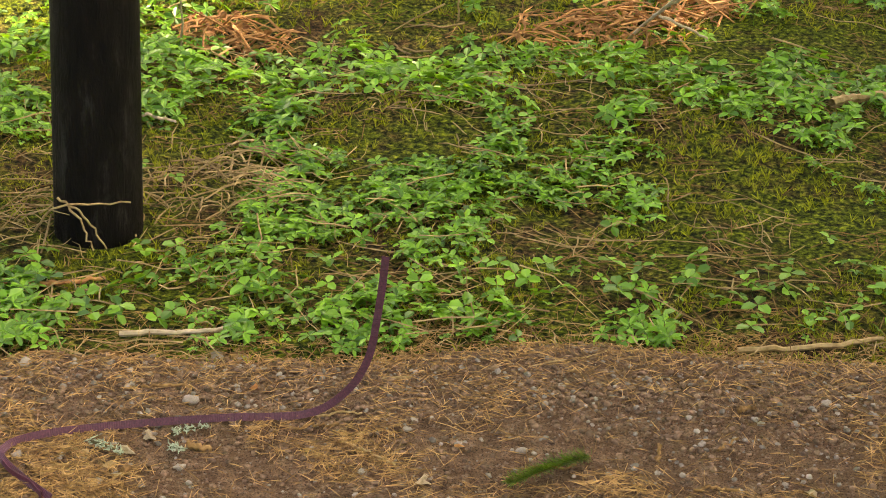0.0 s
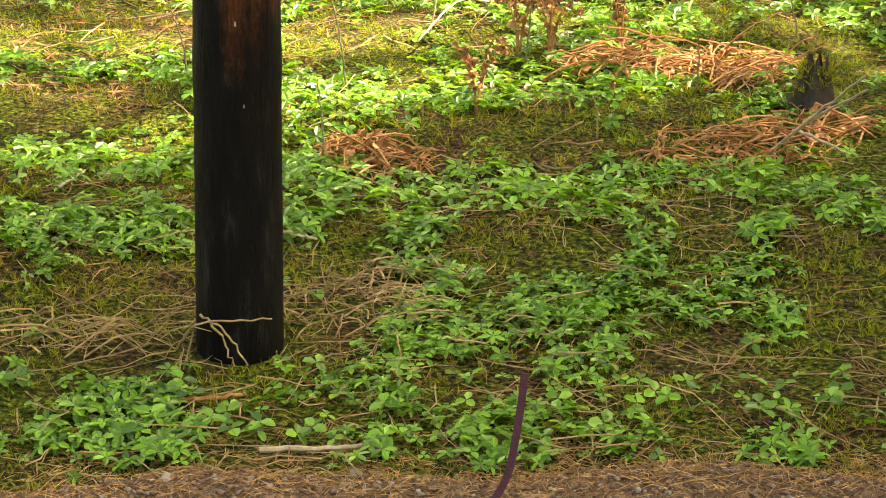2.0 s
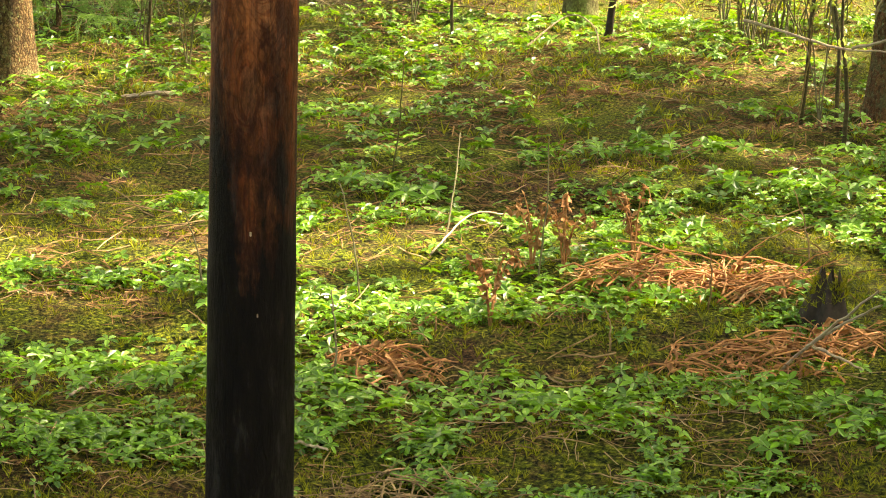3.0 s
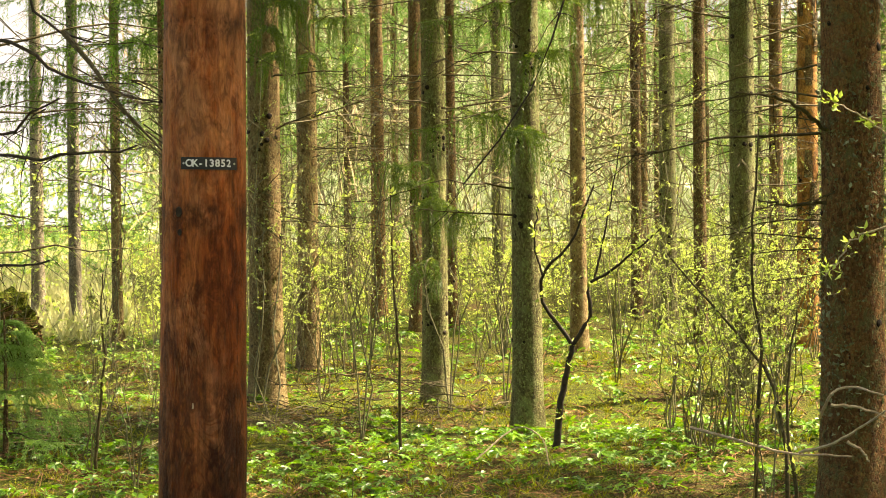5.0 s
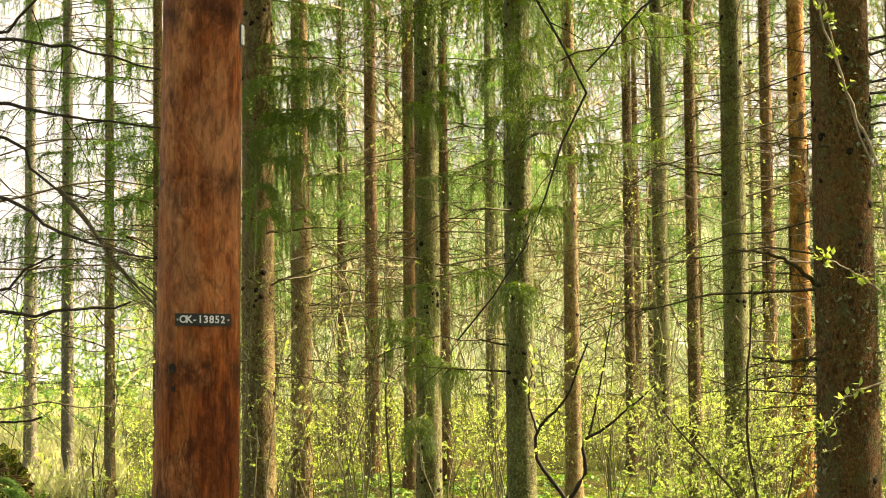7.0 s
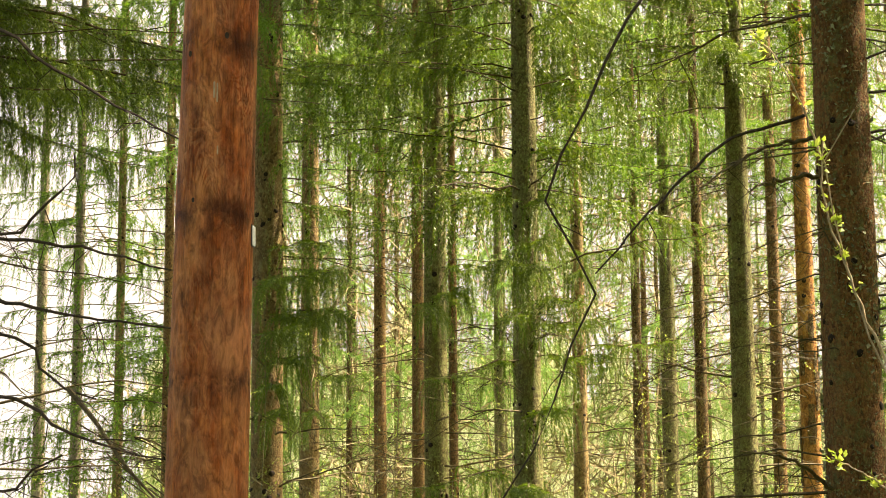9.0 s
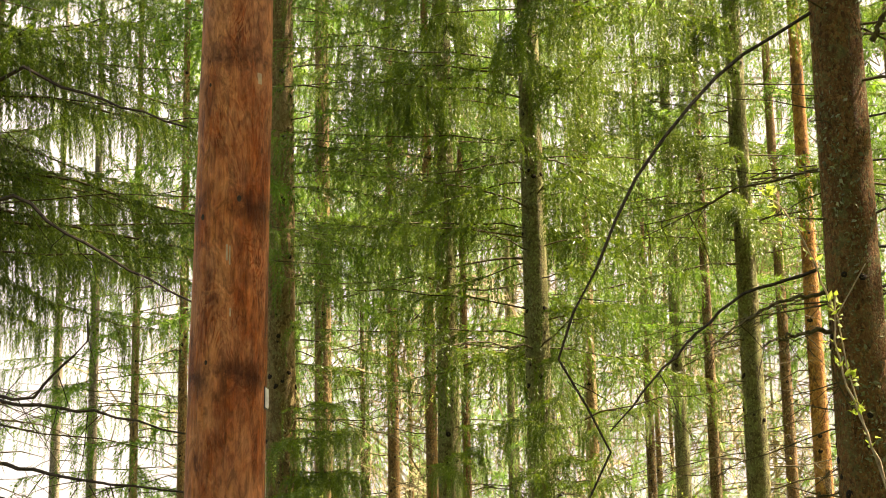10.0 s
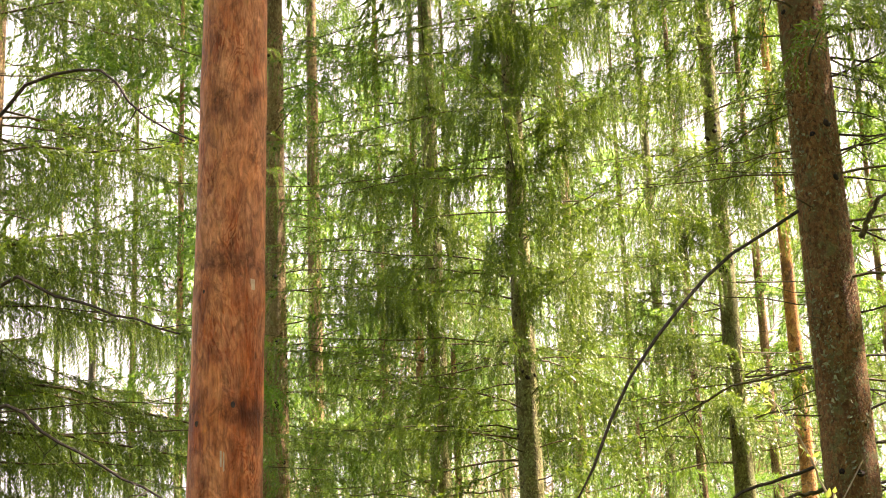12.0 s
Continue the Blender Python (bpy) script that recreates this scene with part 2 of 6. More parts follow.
    tarred = node(nt, "MapRange")
    tarred.inputs["From Min"].default_value, tarred.inputs["From Max"].default_value = 1.82, 2.62
    tarred.inputs["To Min"].default_value, tarred.inputs["To Max"].default_value = 1.0, 0.0
    nt.links.new(ragged, tarred.inputs["Value"])
    tar = ramp(nt, noise_tex(nt, coords(nt, (1, 1, 0.25)), 22, 6, 0.75), [(0.35, (0.0012, 0.001, 0.0008)), (0.55, (0.006, 0.0042, 0.003)), (0.70, (0.030, 0.027, 0.024))])
    col = mix(nt, tarred.outputs[0], col, tar)
    nt.links.new(col, bsdf.inputs["Base Color"])
    bsdf.inputs["Roughness"].default_value = 0.6
    bsdf.inputs["Specular IOR Level"].default_value = 0.12
    bump(nt, mix(nt, 0.7, fibre, ripple), 0.9, 0.009, bsdf)
    return m


GROUND, PATH_EARTH, POLE_WOOD = ground_material(), path_material(), pole_material()

# ---- mesh tools ----
rng = np.random.default_rng(7)


def reseed(n):
    """A fresh run of random numbers for the next group of things."""
    global rng
    rng = np.random.default_rng(n)



class Soup:
    """Triangles gathered from many pieces into one mesh."""

    def __init__(self):
        self.v, self.f, self.n = [], [], 0

    def add(self, v, f):
        v, f = np.asarray(v, float), np.asarray(f, int)
        if f.shape[1] == 4:
            f = np.concatenate([f[:, [0, 1, 2]], f[:, [0, 2, 3]]])
        self.v.append(v)
        self.f.append(f + self.n)
        self.n += len(v)
        return self

    def spread(self, v, f, places):
        """Copies of a small piece at many 3 x 4 matrices."""
        v, f = np.asarray(v, float), np.asarray(f, int)
        k, n = len(places), len(v)
        if not k:
            return self
        w = np.einsum("kij,nj->kni", places[:, :, :3], v) + places[:, None, :, 3]
        g = (f[None] + (np.arange(k) * n)[:, None, None]).reshape(-1, f.shape[1])
        return self.add(w.reshape(-1, 3), g)

    def mesh(self, name, smooth=False):
        v, f = np.concatenate(self.v), np.concatenate(self.f)
        me = bpy.data.meshes.new(name)
        me.vertices.add(len(v))
        me.vertices.foreach_set("co", v.astype(np.float32).ravel())
        me.loops.add(len(f) * 3)
        me.loops.foreach_set("vertex_index", f.astype(np.int32).ravel())
        me.polygons.add(len(f))
        me.polygons.foreach_set("loop_start", np.arange(len(f), dtype=np.int32) * 3)
        me.polygons.foreach_set("use_smooth", np.full(len(f), smooth))
        me.update(calc_edges=True)
        return me


def part(name, geometry, mat, parent=None, label="", smooth=False):
    """One mesh object, from a Soup, a bmesh or a mesh, under a thing or a part."""
    if isinstance(geometry, Soup):
        me = geometry.mesh(name, smooth)
    elif isinstance(geometry, bmesh.types.BMesh):
        me = bpy.data.meshes.new(name)
        geometry.to_mesh(me)
        geometry.free()
        for p in me.polygons:
            p.use_smooth = smooth
    else:
        me = geometry
    if not me.materials:
        me.materials.append(mat)
    ob = new(name, me)
    if parent:
        ob.parent = parent
    return tagged(ob, label)


def thing(name, x, y, z, label, category, group="", kind=""):
    ob = new(name)
    ob.empty_display_size = 0.1
    ob.location = (x, y, z)
    return tagged(ob, label, category, group, kind)


def tube(points, radii, sides=6, twist=0.0):
    """A tapered tube along points."""
    p = np.asarray(points, float)
    r = np.broadcast_to(np.asarray(radii, float), (len(p),))
    t = np.gradient(p, axis=0)
    t /= np.linalg.norm(t, axis=1)[:, None] + 1e-9
    ref = np.where(np.abs(t[:, 2:3]) > 0.9, [[1.0, 0, 0]], [[0, 0, 1.0]])
    if abs(t[0, 2]) > 0.9:
        ref = np.tile([[1.0, 0, 0]], (len(p), 1))
    elif np.abs(t[:, 2]).max() < 0.97:
        ref = np.tile([[0, 0, 1.0]], (len(p), 1))
    a = np.cross(t, ref)
    a /= np.linalg.norm(a, axis=1)[:, None] + 1e-9
    b = np.cross(t, a)
    ang = np.linspace(0, 2 * np.pi, sides, endpoint=False) + twist
    ring = np.cos(ang)[None, :, None] * a[:, None] + np.sin(ang)[None, :, None] * b[:, None]
    v = p[:, None] + ring * r[:, None, None]
    i, j = np.meshgrid(np.arange(len(p) - 1), np.arange(sides), indexing="ij")
    k = (j + 1) % sides
    f = np.stack([i * sides + j, i * sides + k, (i + 1) * sides + k, (i + 1) * sides + j], -1).reshape(-1, 4)
    return v.reshape(-1, 3), f


def frames_along(place, way, size, spin=None):
    """3 x 4 matrices: x along way, turned at random about it, scaled."""
    way = way / (np.linalg.norm(way, axis=1)[:, None] + 1e-9)
    n = len(way)
    other = rng.normal(size=(n, 3)) if spin is None else np.broadcast_to(spin, (n, 3))
    y = np.cross(way, other)
    y /= np.linalg.norm(y, axis=1)[:, None] + 1e-9
    z = np.cross(way, y)
    s = np.broadcast_to(np.asarray(size, float), (n,))[:, None, None]
    return np.concatenate([np.stack([way, y, z], -1) * s, place[:, :, None]], -1)


def frames_up(place, size, lean=0.2):
    """3 x 4 matrices: z up with a little lean, turned at random."""
    n = len(place)
    up = np.concatenate([rng.normal(size=(n, 2)) * lean, np.ones((n, 1))], 1)
    up /= np.linalg.norm(up, axis=1)[:, None]
    a = rng.uniform(0, 2 * np.pi, n)
    x = np.stack([np.cos(a), np.sin(a), 0 * a], 1)
    y = np.cross(up, x)
    y /= np.linalg.norm(y, axis=1)[:, None]
    x = np.cross(y, up)
    s = np.broadcast_to(np.asarray(size, float), (n,))[:, None, None]
    return np.concatenate([np.stack([x, y, up], -1) * s, place[:, :, None]], -1)


WAVES = [(rng.normal(size=2), rng.uniform(0, 6.28)) for _ in range(14)]


def rough(x, y, size, waves=WAVES):
    """A smooth uneven surface of about unit height."""
    out = 0
    for (k, p) in waves:
        out = out + np.sin((k[0] * x + k[1] * y) / size * 2.2 + p)
    return out / math.sqrt(len(waves))


def edge_of_path(x):
    return 3.24 + 0.05 * x + 0.05 * np.sin(x * 2.3 + 1.0) + 0.03 * np.sin(x * 7.1)


def ground_z(x, y):
    """The height of the forest floor; the path lies at nought."""
    x, y = np.asarray(x, float), np.asarray(y, float)
    into = np.clip((y - edge_of_path(x)) / 0.8, 0, 1) + np.clip((-1.1 - y) / 0.8, 0, 1)
    far = np.clip((np.hypot(x, y) - 5) / 20, 0, 1)
    return into * (0.025 + 0.022 * rough(x, y, 0.35) + 0.03 * rough(y, x, 1.1)) + far * 0.10 * rough(x, y, 5.0) - 0.02 * (1 - np.clip(into, 0, 1))


def polar(az, d):
    return d * math.sin(radians(az)), d * math.cos(radians(az))

# ---- ground and path ----


def path_sides(x):
    return -1.3 + 0.1 * np.sin(x * 1.7), edge_of_path(x) + 0.10


def path_z(x, y):
    """The height of the trodden earth, with a low bank of litter along its edge."""
    x, y = np.asarray(x, float), np.asarray(y, float)
    lo, hi = path_sides(x)
    u = np.clip((y - lo) / (hi - lo), 0, 1)
    rim = np.clip(np.minimum(u, 1 - u) * 30, 0, 1)
    fine = 0.0012 * rough(x, y, 0.022) + 0.002 * rough(x, y, 0.08)
    return fine + 0.006 * rough(y, x, 0.2) - 0.045 * (1 - rim) ** 2 + 0.012 * np.clip(1 - np.abs(u - 0.93) / 0.05, 0, 1)


def build_ground():
    s = np.sinh(np.linspace(-5.6, 5.6, 220)) / np.sinh(5.6) * 420
    gx, gy = np.meshgrid(s, s + 4.5, indexing="ij")
    v = np.stack([gx, gy, ground_z(gx, gy)], -1).reshape(-1, 3)
    n = len(s)
    i, j = np.meshgrid(np.arange(n - 1), np.arange(n - 1), indexing="ij")
    a = (i * n + j).ravel()
    ground = part("ground", Soup().add(v, np.stack([a, a + n, a + n + 1, a + 1], 1)), GROUND, smooth=True)
    tagged(ground, "mossy forest floor strewn with brown needles and twigs", "ground", kind="structure")
    xs = np.concatenate([np.linspace(-20, -1.25, 140), np.linspace(-1.24, 1.24, 230), np.linspace(1.25, 20, 140)])
    u = np.concatenate([np.linspace(0, 0.78, 20), np.linspace(0.783, 1, 76)])
    k = len(u)
    lo, hi = path_sides(xs)
    px = np.repeat(xs[:, None], k, 1)
    py = lo[:, None] + (hi - lo)[:, None] * u
    v = np.stack([px, py, path_z(px, py)], -1).reshape(-1, 3)
    i, j = np.meshgrid(np.arange(len(xs) - 1), np.arange(k - 1), indexing="ij")
    a = (i * k + j).ravel()
    path = part("path", Soup().add(v, np.stack([a, a + k, a + k + 1, a + 1], 1)), PATH_EARTH, smooth=True)
    tagged(path, "trodden brown earth path with grit and fallen needles", "path", kind="structure")


build_ground()

# ---- utility pole ----


def turned(profile_z, radius, sides, lean=(0, 0), wob=0.0, seed=0):
    """An upright log: rings of an uneven round section at given heights."""
    z = np.asarray(profile_z, float)
    r = np.asarray(radius, float)
    a = np.linspace(0, 2 * np.pi, sides, endpoint=False)
    A, Z = np.meshgrid(a, z)
    R = r[:, None] * (1 + wob * (0.5 * np.sin(2 * A + Z * 0.9 + seed) + 0.35 * np.sin(3 * A - Z * 2.1 + 2 * seed) + 0.3 * np.sin(5 * A + Z * 4 + seed)))
    v = np.stack([R * np.cos(A) + lean[0] * Z, R * np.sin(A) + lean[1] * Z, Z], -1)
    i, j = np.meshgrid(np.arange(len(z) - 1), np.arange(sides), indexing="ij")
    k = (j + 1) % sides
    f = np.stack([i * sides + j, i * sides + k, (i + 1) * sides + k, (i + 1) * sides + j], -1).reshape(-1, 4)
    return v.reshape(-1, 3), f


def box_bm(sx, sy, sz, bevel=0.0):
    bm = bmesh.new()
    bmesh.ops.create_cube(bm, size=1)
    bmesh.ops.scale(bm, vec=(sx, sy, sz), verts=bm.verts)
    if bevel:
        bmesh.ops.bevel(bm, geom=bm.edges[:], offset=bevel, segments=2, affect="EDGES")
    return bm


POLE_AZ, POLE_D, POLE_R = -10.87, 3.92, 0.0935
POLE_LEAN = 0.0195 * POLE_D / 3.9


def paint(name, colour, rough_=0.4, metal=0.0):
    m, nt, bsdf = material(name)
    n = noise_tex(nt, coords(nt), 120, 3)
    nt.links.new(mix(nt, ramp(nt, n, [(0.4, grey(0)), (0.8, grey(0.35))]), colour, tuple(c * 0.5 for c in colour)), bsdf.inputs["Base Color"])
    bsdf.inputs["Roughness"].default_value, bsdf.inputs["Metallic"].default_value = rough_, metal
    return m


PLATE_BLACK, PLATE_WHITE, STEEL = paint("black enamel", (0.012, 0.012, 0.013)), paint("white lettering", (0.8, 0.8, 0.78)), paint("galvanised steel", (0.5, 0.5, 0.48), 0.4, 0.9)


def pole_radius(z):
    return POLE_R - 0.0062 * np.clip(z, 0, 9)


def build_pole():
    x, y = polar(POLE_AZ, POLE_D)
    pole = thing("utility_pole", x, y, 0.0, "round red-brown creosoted wooden pole with tarred black foot", "pole")
    z = np.linspace(-0.25, 9.0, 260)
    r = pole_radius(z)
    for kz, w in ((2.35, 0.05), (2.9, 0.06), (1.15, 0.05), (3.4, 0.05), (0.62, 0.04)):
        r = r * (1 + 0.02 * np.exp(-((z - kz) / w) ** 2))
    part("shaft", Soup().add(*turned(z, r, 40, (POLE_LEAN, 0), 0.018, 1.3)), POLE_WOOD, pole, smooth=True)
    face = Vector((-x, -y, 0)).normalized()
    side = Vector((-face.y, face.x, 0))

    def on_face(height, off, out=0.0):
        a = math.asin(max(-1, min(1, off / pole_radius(height))))
        w = pole_radius(height) + out
        p = side * (math.sin(a) * w) + face * (math.cos(a) * w)
        p = Vector((p.x + POLE_LEAN * height, p.y, height))
        yaw = math.atan2(face.y, face.x) + a + math.pi / 2
        return Matrix.Translation(p) @ Matrix.Rotation(yaw, 4, "Z")

    # number plate, bent round the wood
    bm = bmesh.new()
    rows = []
    W, H = 0.104, 0.024
    for i in range(13):
        u = (i / 12 - 0.5) * W
        for depth in (0.0, 0.0016):
            for v in (-H / 2, H / 2):
                m = on_face(PLATE_Z, PLATE_OFF + u, 0.0022 + depth)
                rows.append(bm.verts.new(m.translation + Vector((0, 0, v - 0.02 * u))))
    for i in range(12):
        a, b = rows[i * 4:i * 4 + 4], rows[i * 4 + 4:i * 4 + 8]
        for p, q in ((0, 1), (1, 3), (3, 2), (2, 0)):
            bm.faces.new((a[p], a[q], b[q], b[p]))
    bm.faces.new((rows[0], rows[1], rows[3], rows[2]))
    bm.faces.new(rows[-4:][:2] + rows[-4:][2:][::-1])
    bmesh.ops.recalc_face_normals(bm, faces=bm.faces)
    plate = part("number_plate", bm, PLATE_BLACK, pole, "small black plate with white letters and digits")
    word = "OK-13852"
    for n, ch in enumerate(word):
        cu = bpy.data.curves.new("digit", "FONT")
        cu.body, cu.size, cu.extrude, cu.align_x, cu.align_y, cu.offset = ch, 0.0198, 0.0003, "CENTER", "CENTER", 0.0005
        tmp = bpy.data.objects.new("tmp", cu)
        me = bpy.data.meshes.new_from_object(tmp)
        bpy.data.objects.remove(tmp)
        u = (n - 3.5) * 0.0104
        ob = part("letter" if ch.isalpha() or ch == "-" else "digit", me, PLATE_WHITE, plate)
        ob.matrix_local = on_face(PLATE_Z - 0.02 * u, PLATE_OFF + u, 0.0046) @ Matrix.Rotation(math.pi / 2, 4, "X")
    for u in (-0.047, 0.047):
        bm = bmesh.new()
        bmesh.ops.create_cone(bm, cap_ends=True, segments=10, radius1=0.0024, radius2=0.0018, depth=0.002)
        ob = part("nail", bm, STEEL, plate)
        ob.matrix_local = on_face(PLATE_Z - 0.02 * u, PLATE_OFF + u, 0.0048) @ Matrix.Rotation(math.pi / 2, 4, "X")
    # a small white plate seen edge on, higher up
    ob = part("tag", box_bm(0.022, 0.003, 0.040, 0.001), PLATE_WHITE, pole, "small white plate with dark rim")
    ob.matrix_local = on_face(TAG_Z, 0.0765, 0.002)
    rim = part("rim", box_bm(0.026, 0.002, 0.046, 0.001), PLATE_BLACK, ob)
    rim.location = (0, 0.002, 0)
    # drilled holes and knots: dark plugs sunk into the wood
    for height, off, rad in HOLES:
        bm = bmesh.new()
        bmesh.ops.create_cone(bm, cap_ends=True, segments=12, radius1=rad, radius2=rad * 0.8, depth=0.006)
        bmesh.ops.scale(bm, vec=(1, 1.5, 1), verts=bm.verts)
        ob = part("hole", bm, DARK_STEM, pole)
        ob.matrix_local = on_face(height, off, -0.0015) @ Matrix.Rotation(math.pi / 2, 4, "X")
    # splinters and resin marks
    for height, off, w, h in SPLINTERS:
        ob = part("splinter", box_bm(w, 0.003, h, 0.001), PALE_WOOD, pole, "pale splintered wood")
        ob.matrix_local = on_face(height, off, 0.0002)


PLATE_Z, PLATE_OFF, TAG_Z = 1.694, 0.008, 2.266
HOLES = [(2.634, -0.060, 0.0050), (2.667, 0.012, 0.0055), (2.33, -0.045, 0.004), (1.60, -0.050, 0.008), (2.915, -0.052, 0.004), (1.56, -0.048, 0.005)]
SPLINTERS = [(2.554, -0.010, 0.004, 0.034), (2.548, -0.004, 0.003, 0.040), (2.43, 0.0, 0.003, 0.018), (2.93, 0.047, 0.014, 0.026), (1.22, -0.02, 0.003, 0.012), (0.72, -0.004, 0.004, 0.010), (0.55, 0.012, 0.003, 0.008)]
build_pole()

# ---- spruces ----
# a needle spray, one long, along x
SPRAY_V, SPRAY_F = [], []
for i in range(15):
    at, a = 0.03 + i * 0.066, i * 2.4
    side = np.array([0.82, 0.57 * math.cos(a), 0.57 * math.sin(a)]) * (0.27 - 0.006 * i)
    across = np.array([0.0, -math.sin(a), math.cos(a)]) * 0.032 + np.array([0.024, 0, 0])
    SPRAY_V += [np.array([at, 0, 0]) - across, np.array([at, 0, 0]) + across, np.array([at, 0, 0]) + side]
    SPRAY_F.append((3 * i, 3 * i + 1, 3 * i + 2))
SPRAY_V += [np.array([0, -0.014, 0]), np.array([0, 0.014, 0]), np.array([1.1, 0, 0])]
SPRAY_F.append((45, 46, 47))


def spray_of(count, long_, radial, wide):
    v, f = [], []
    for i in range(count):
        at, a = 0.02 + i * 0.98 / count, i * 2.4
        side = np.array([0.84, radial * math.cos(a), radial * math.sin(a)]) * (long_ * (1 - 0.3 * i / count))
        across = np.array([0.0, -math.sin(a), math.cos(a)]) * wide + np.array([wide * 0.8, 0, 0])
        v += [np.array([at, 0, 0]) - across, np.array([at, 0, 0]) + across, np.array([at, 0, 0]) + side]
        f.append((3 * i, 3 * i + 1, 3 * i + 2))
    return np.array(v), np.array(f)


BROAD = spray_of(9, 0.36, 0.8, 0.07)
FINE, FULL, LOOSE = spray_of(17, 0.30, 0.62, 0.026), spray_of(13, 0.32, 0.66, 0.030), spray_of(11, 0.38, 0.72, 0.032)


# a hanging strand of needles seen far off, one long, along x
STRAND_V, STRAND_F = [], []
for i in range(6):
    at, a = i * 0.15, i * 2.4
    side = np.array([0.30, 0.11 * math.cos(a), 0.11 * math.sin(a)])
    across = np.array([0.0, -math.sin(a), math.cos(a)]) * 0.022 + np.array([0.02, 0, 0])
    STRAND_V += [np.array([at, 0, 0]) - across, np.array([at, 0, 0]) + across, np.array([at, 0, 0]) + side]
    STRAND_F.append((3 * i, 3 * i + 1, 3 * i + 2))


def bough(needles, wood, root, az, length, rise, per, size, hang, limb=0.0075, shape=None):
    """One living branch: a drooping limb, side twigs and hanging sprays."""
    s = np.linspace(0, 1, 8)
    out = np.array([math.sin(az), math.cos(az), 0.0])
    side = np.array([out[1], -out[0], 0.0])
    bend = rng.normal() * 0.12
    pts = root + np.outer(length * s, out) + np.outer(length * bend * s ** 2, side)
    pts[:, 2] += length * (rise * s - 0.45 * s ** 2 + 0.3 * s ** 3) + rng.normal(size=8) * 0.012
    wood.add(*tube(pts, limb * (1 - 0.8 * s) * min(1.6, length), 4))
    at = np.sort(rng.uniform(0.18, 1.0, per))
    p = np.stack([np.interp(at, s, pts[:, k]) for k in range(3)], 1)
    sgn = rng.choice([-1.0, 1.0], per)[:, None]
    way = out * rng.uniform(0.2, 0.9, (per, 1)) + side * sgn * rng.uniform(0.3, 1.0, (per, 1)) + np.array([0, 0, -1.0]) * rng.uniform(0.1, 0.5, (per, 1)) * hang
    long_ = size * rng.uniform(0.7, 1.3, per) * (1.15 - 0.5 * at)
    for step in range(4):
        way = way / np.linalg.norm(way, axis=1)[:, None]
        needles.spread(*(shape or (SPRAY_V, SPRAY_F)), frames_along(p, way, long_))
        p = p + way * long_[:, None] * 0.85
        way = way + np.array([0, 0, -1.7 * hang]) + rng.normal(size=(per, 3)) * 0.18
        keep = rng.uniform(size=per) < 0.85
        p, way, long_, per = p[keep], way[keep], long_[keep] * 0.9, int(keep.sum())
        if not per:
            break


def dead_branch(wood, root, az, length, rise, thick=0.008, twigs=4):
    s = np.linspace(0, 1, 7)
    out = np.array([math.sin(az), math.cos(az), 0.0])
    side = np.array([out[1], -out[0], 0.0])
    pts = root + np.outer(length * s, out) + np.outer(rng.normal() * 0.15 * length * s ** 2, side)
    pts[:, 2] += length * (rise * s + rng.uniform(-0.3, 0.1) * s ** 2) + np.r_[0, rng.normal(size=6) * 0.012 * length]
    wood.add(*tube(pts, thick * (1.05 - 0.85 * s), 4))
    for _ in range(twigs):
        at = rng.uniform(0.25, 0.95)
        p = np.array([np.interp(at, s, pts[:, k]) for k in range(3)])
        way = out * rng.uniform(0.3, 0.9) + side * rng.choice([-1, 1]) * rng.uniform(0.3, 0.9) + np.array([0, 0, rng.uniform(-0.7, 0.15)])
        q = np.linspace(0, 1, 4)[:, None]
        l = length * rng.uniform(0.15, 0.4)
        tw = p + way * l * q + np.array([0, 0, -0.25 * l]) * q ** 2 + rng.normal(size=(4, 3)) * 0.01
        wood.add(*tube(tw, thick * 0.4 * (1.1 - 0.8 * q[:, 0]), 3))


def crown_meshes(z0, z1, reach, boughs, per, size, hang, shape=None, coarse=9.5):
    reseed(int(z0 * 10) + int(z1 * 7) + boughs)
    needles, wood = Soup(), Soup()
    for b in range(boughs):
        u = ((b + rng.uniform(0, 1)) / boughs) ** 1.5
        z = z0 + (z1 - z0) * u
        # the longest boughs are a third of the way up; high ones have coarser sprays
        long_ = reach * (0.8 + 1.2 * u if u < 0.35 else 1.22 * (1.1 - u) / 0.75) * rng.uniform(0.6, 1.1)
        big = 1.0 if z < coarse else 2.2
        bough(needles, wood, np.array([0, 0, z]), b * 2.4 + rng.normal() * 0.4, long_, rng.uniform(-0.05, 0.25), int(per / big ** 0.7), size * big ** 1.4, hang / big, 0.0045, shape)
    return needles.mesh("crown"), wood.mesh("branchwork")


def dead_mesh(z0, z1, count, length):
    reseed(count)
    wood = Soup()
    for b in range(count):
        dead_branch(wood, np.array([0, 0, rng.uniform(z0, z1)]), rng.uniform(0, 6.28), length * rng.uniform(0.35, 1.1), rng.uniform(-0.1, 0.3), rng.uniform(0.004, 0.009))
    return wood.mesh("dead_branchwork")


def trunk_skin(radius, height, seed, a, z):
    """The distance of the bark from the trunk's axis at an angle and a height."""
    r = radius * (1.03 - 0.9 * np.clip(z / height, 0, 1) ** 1.2)
    return r * (1 + 0.035 * (0.5 * np.sin(2 * a + z * 0.9 + seed) + 0.35 * np.sin(3 * a - z * 2.1 + 2 * seed) + 0.3 * np.sin(5 * a + z * 4 + seed)))


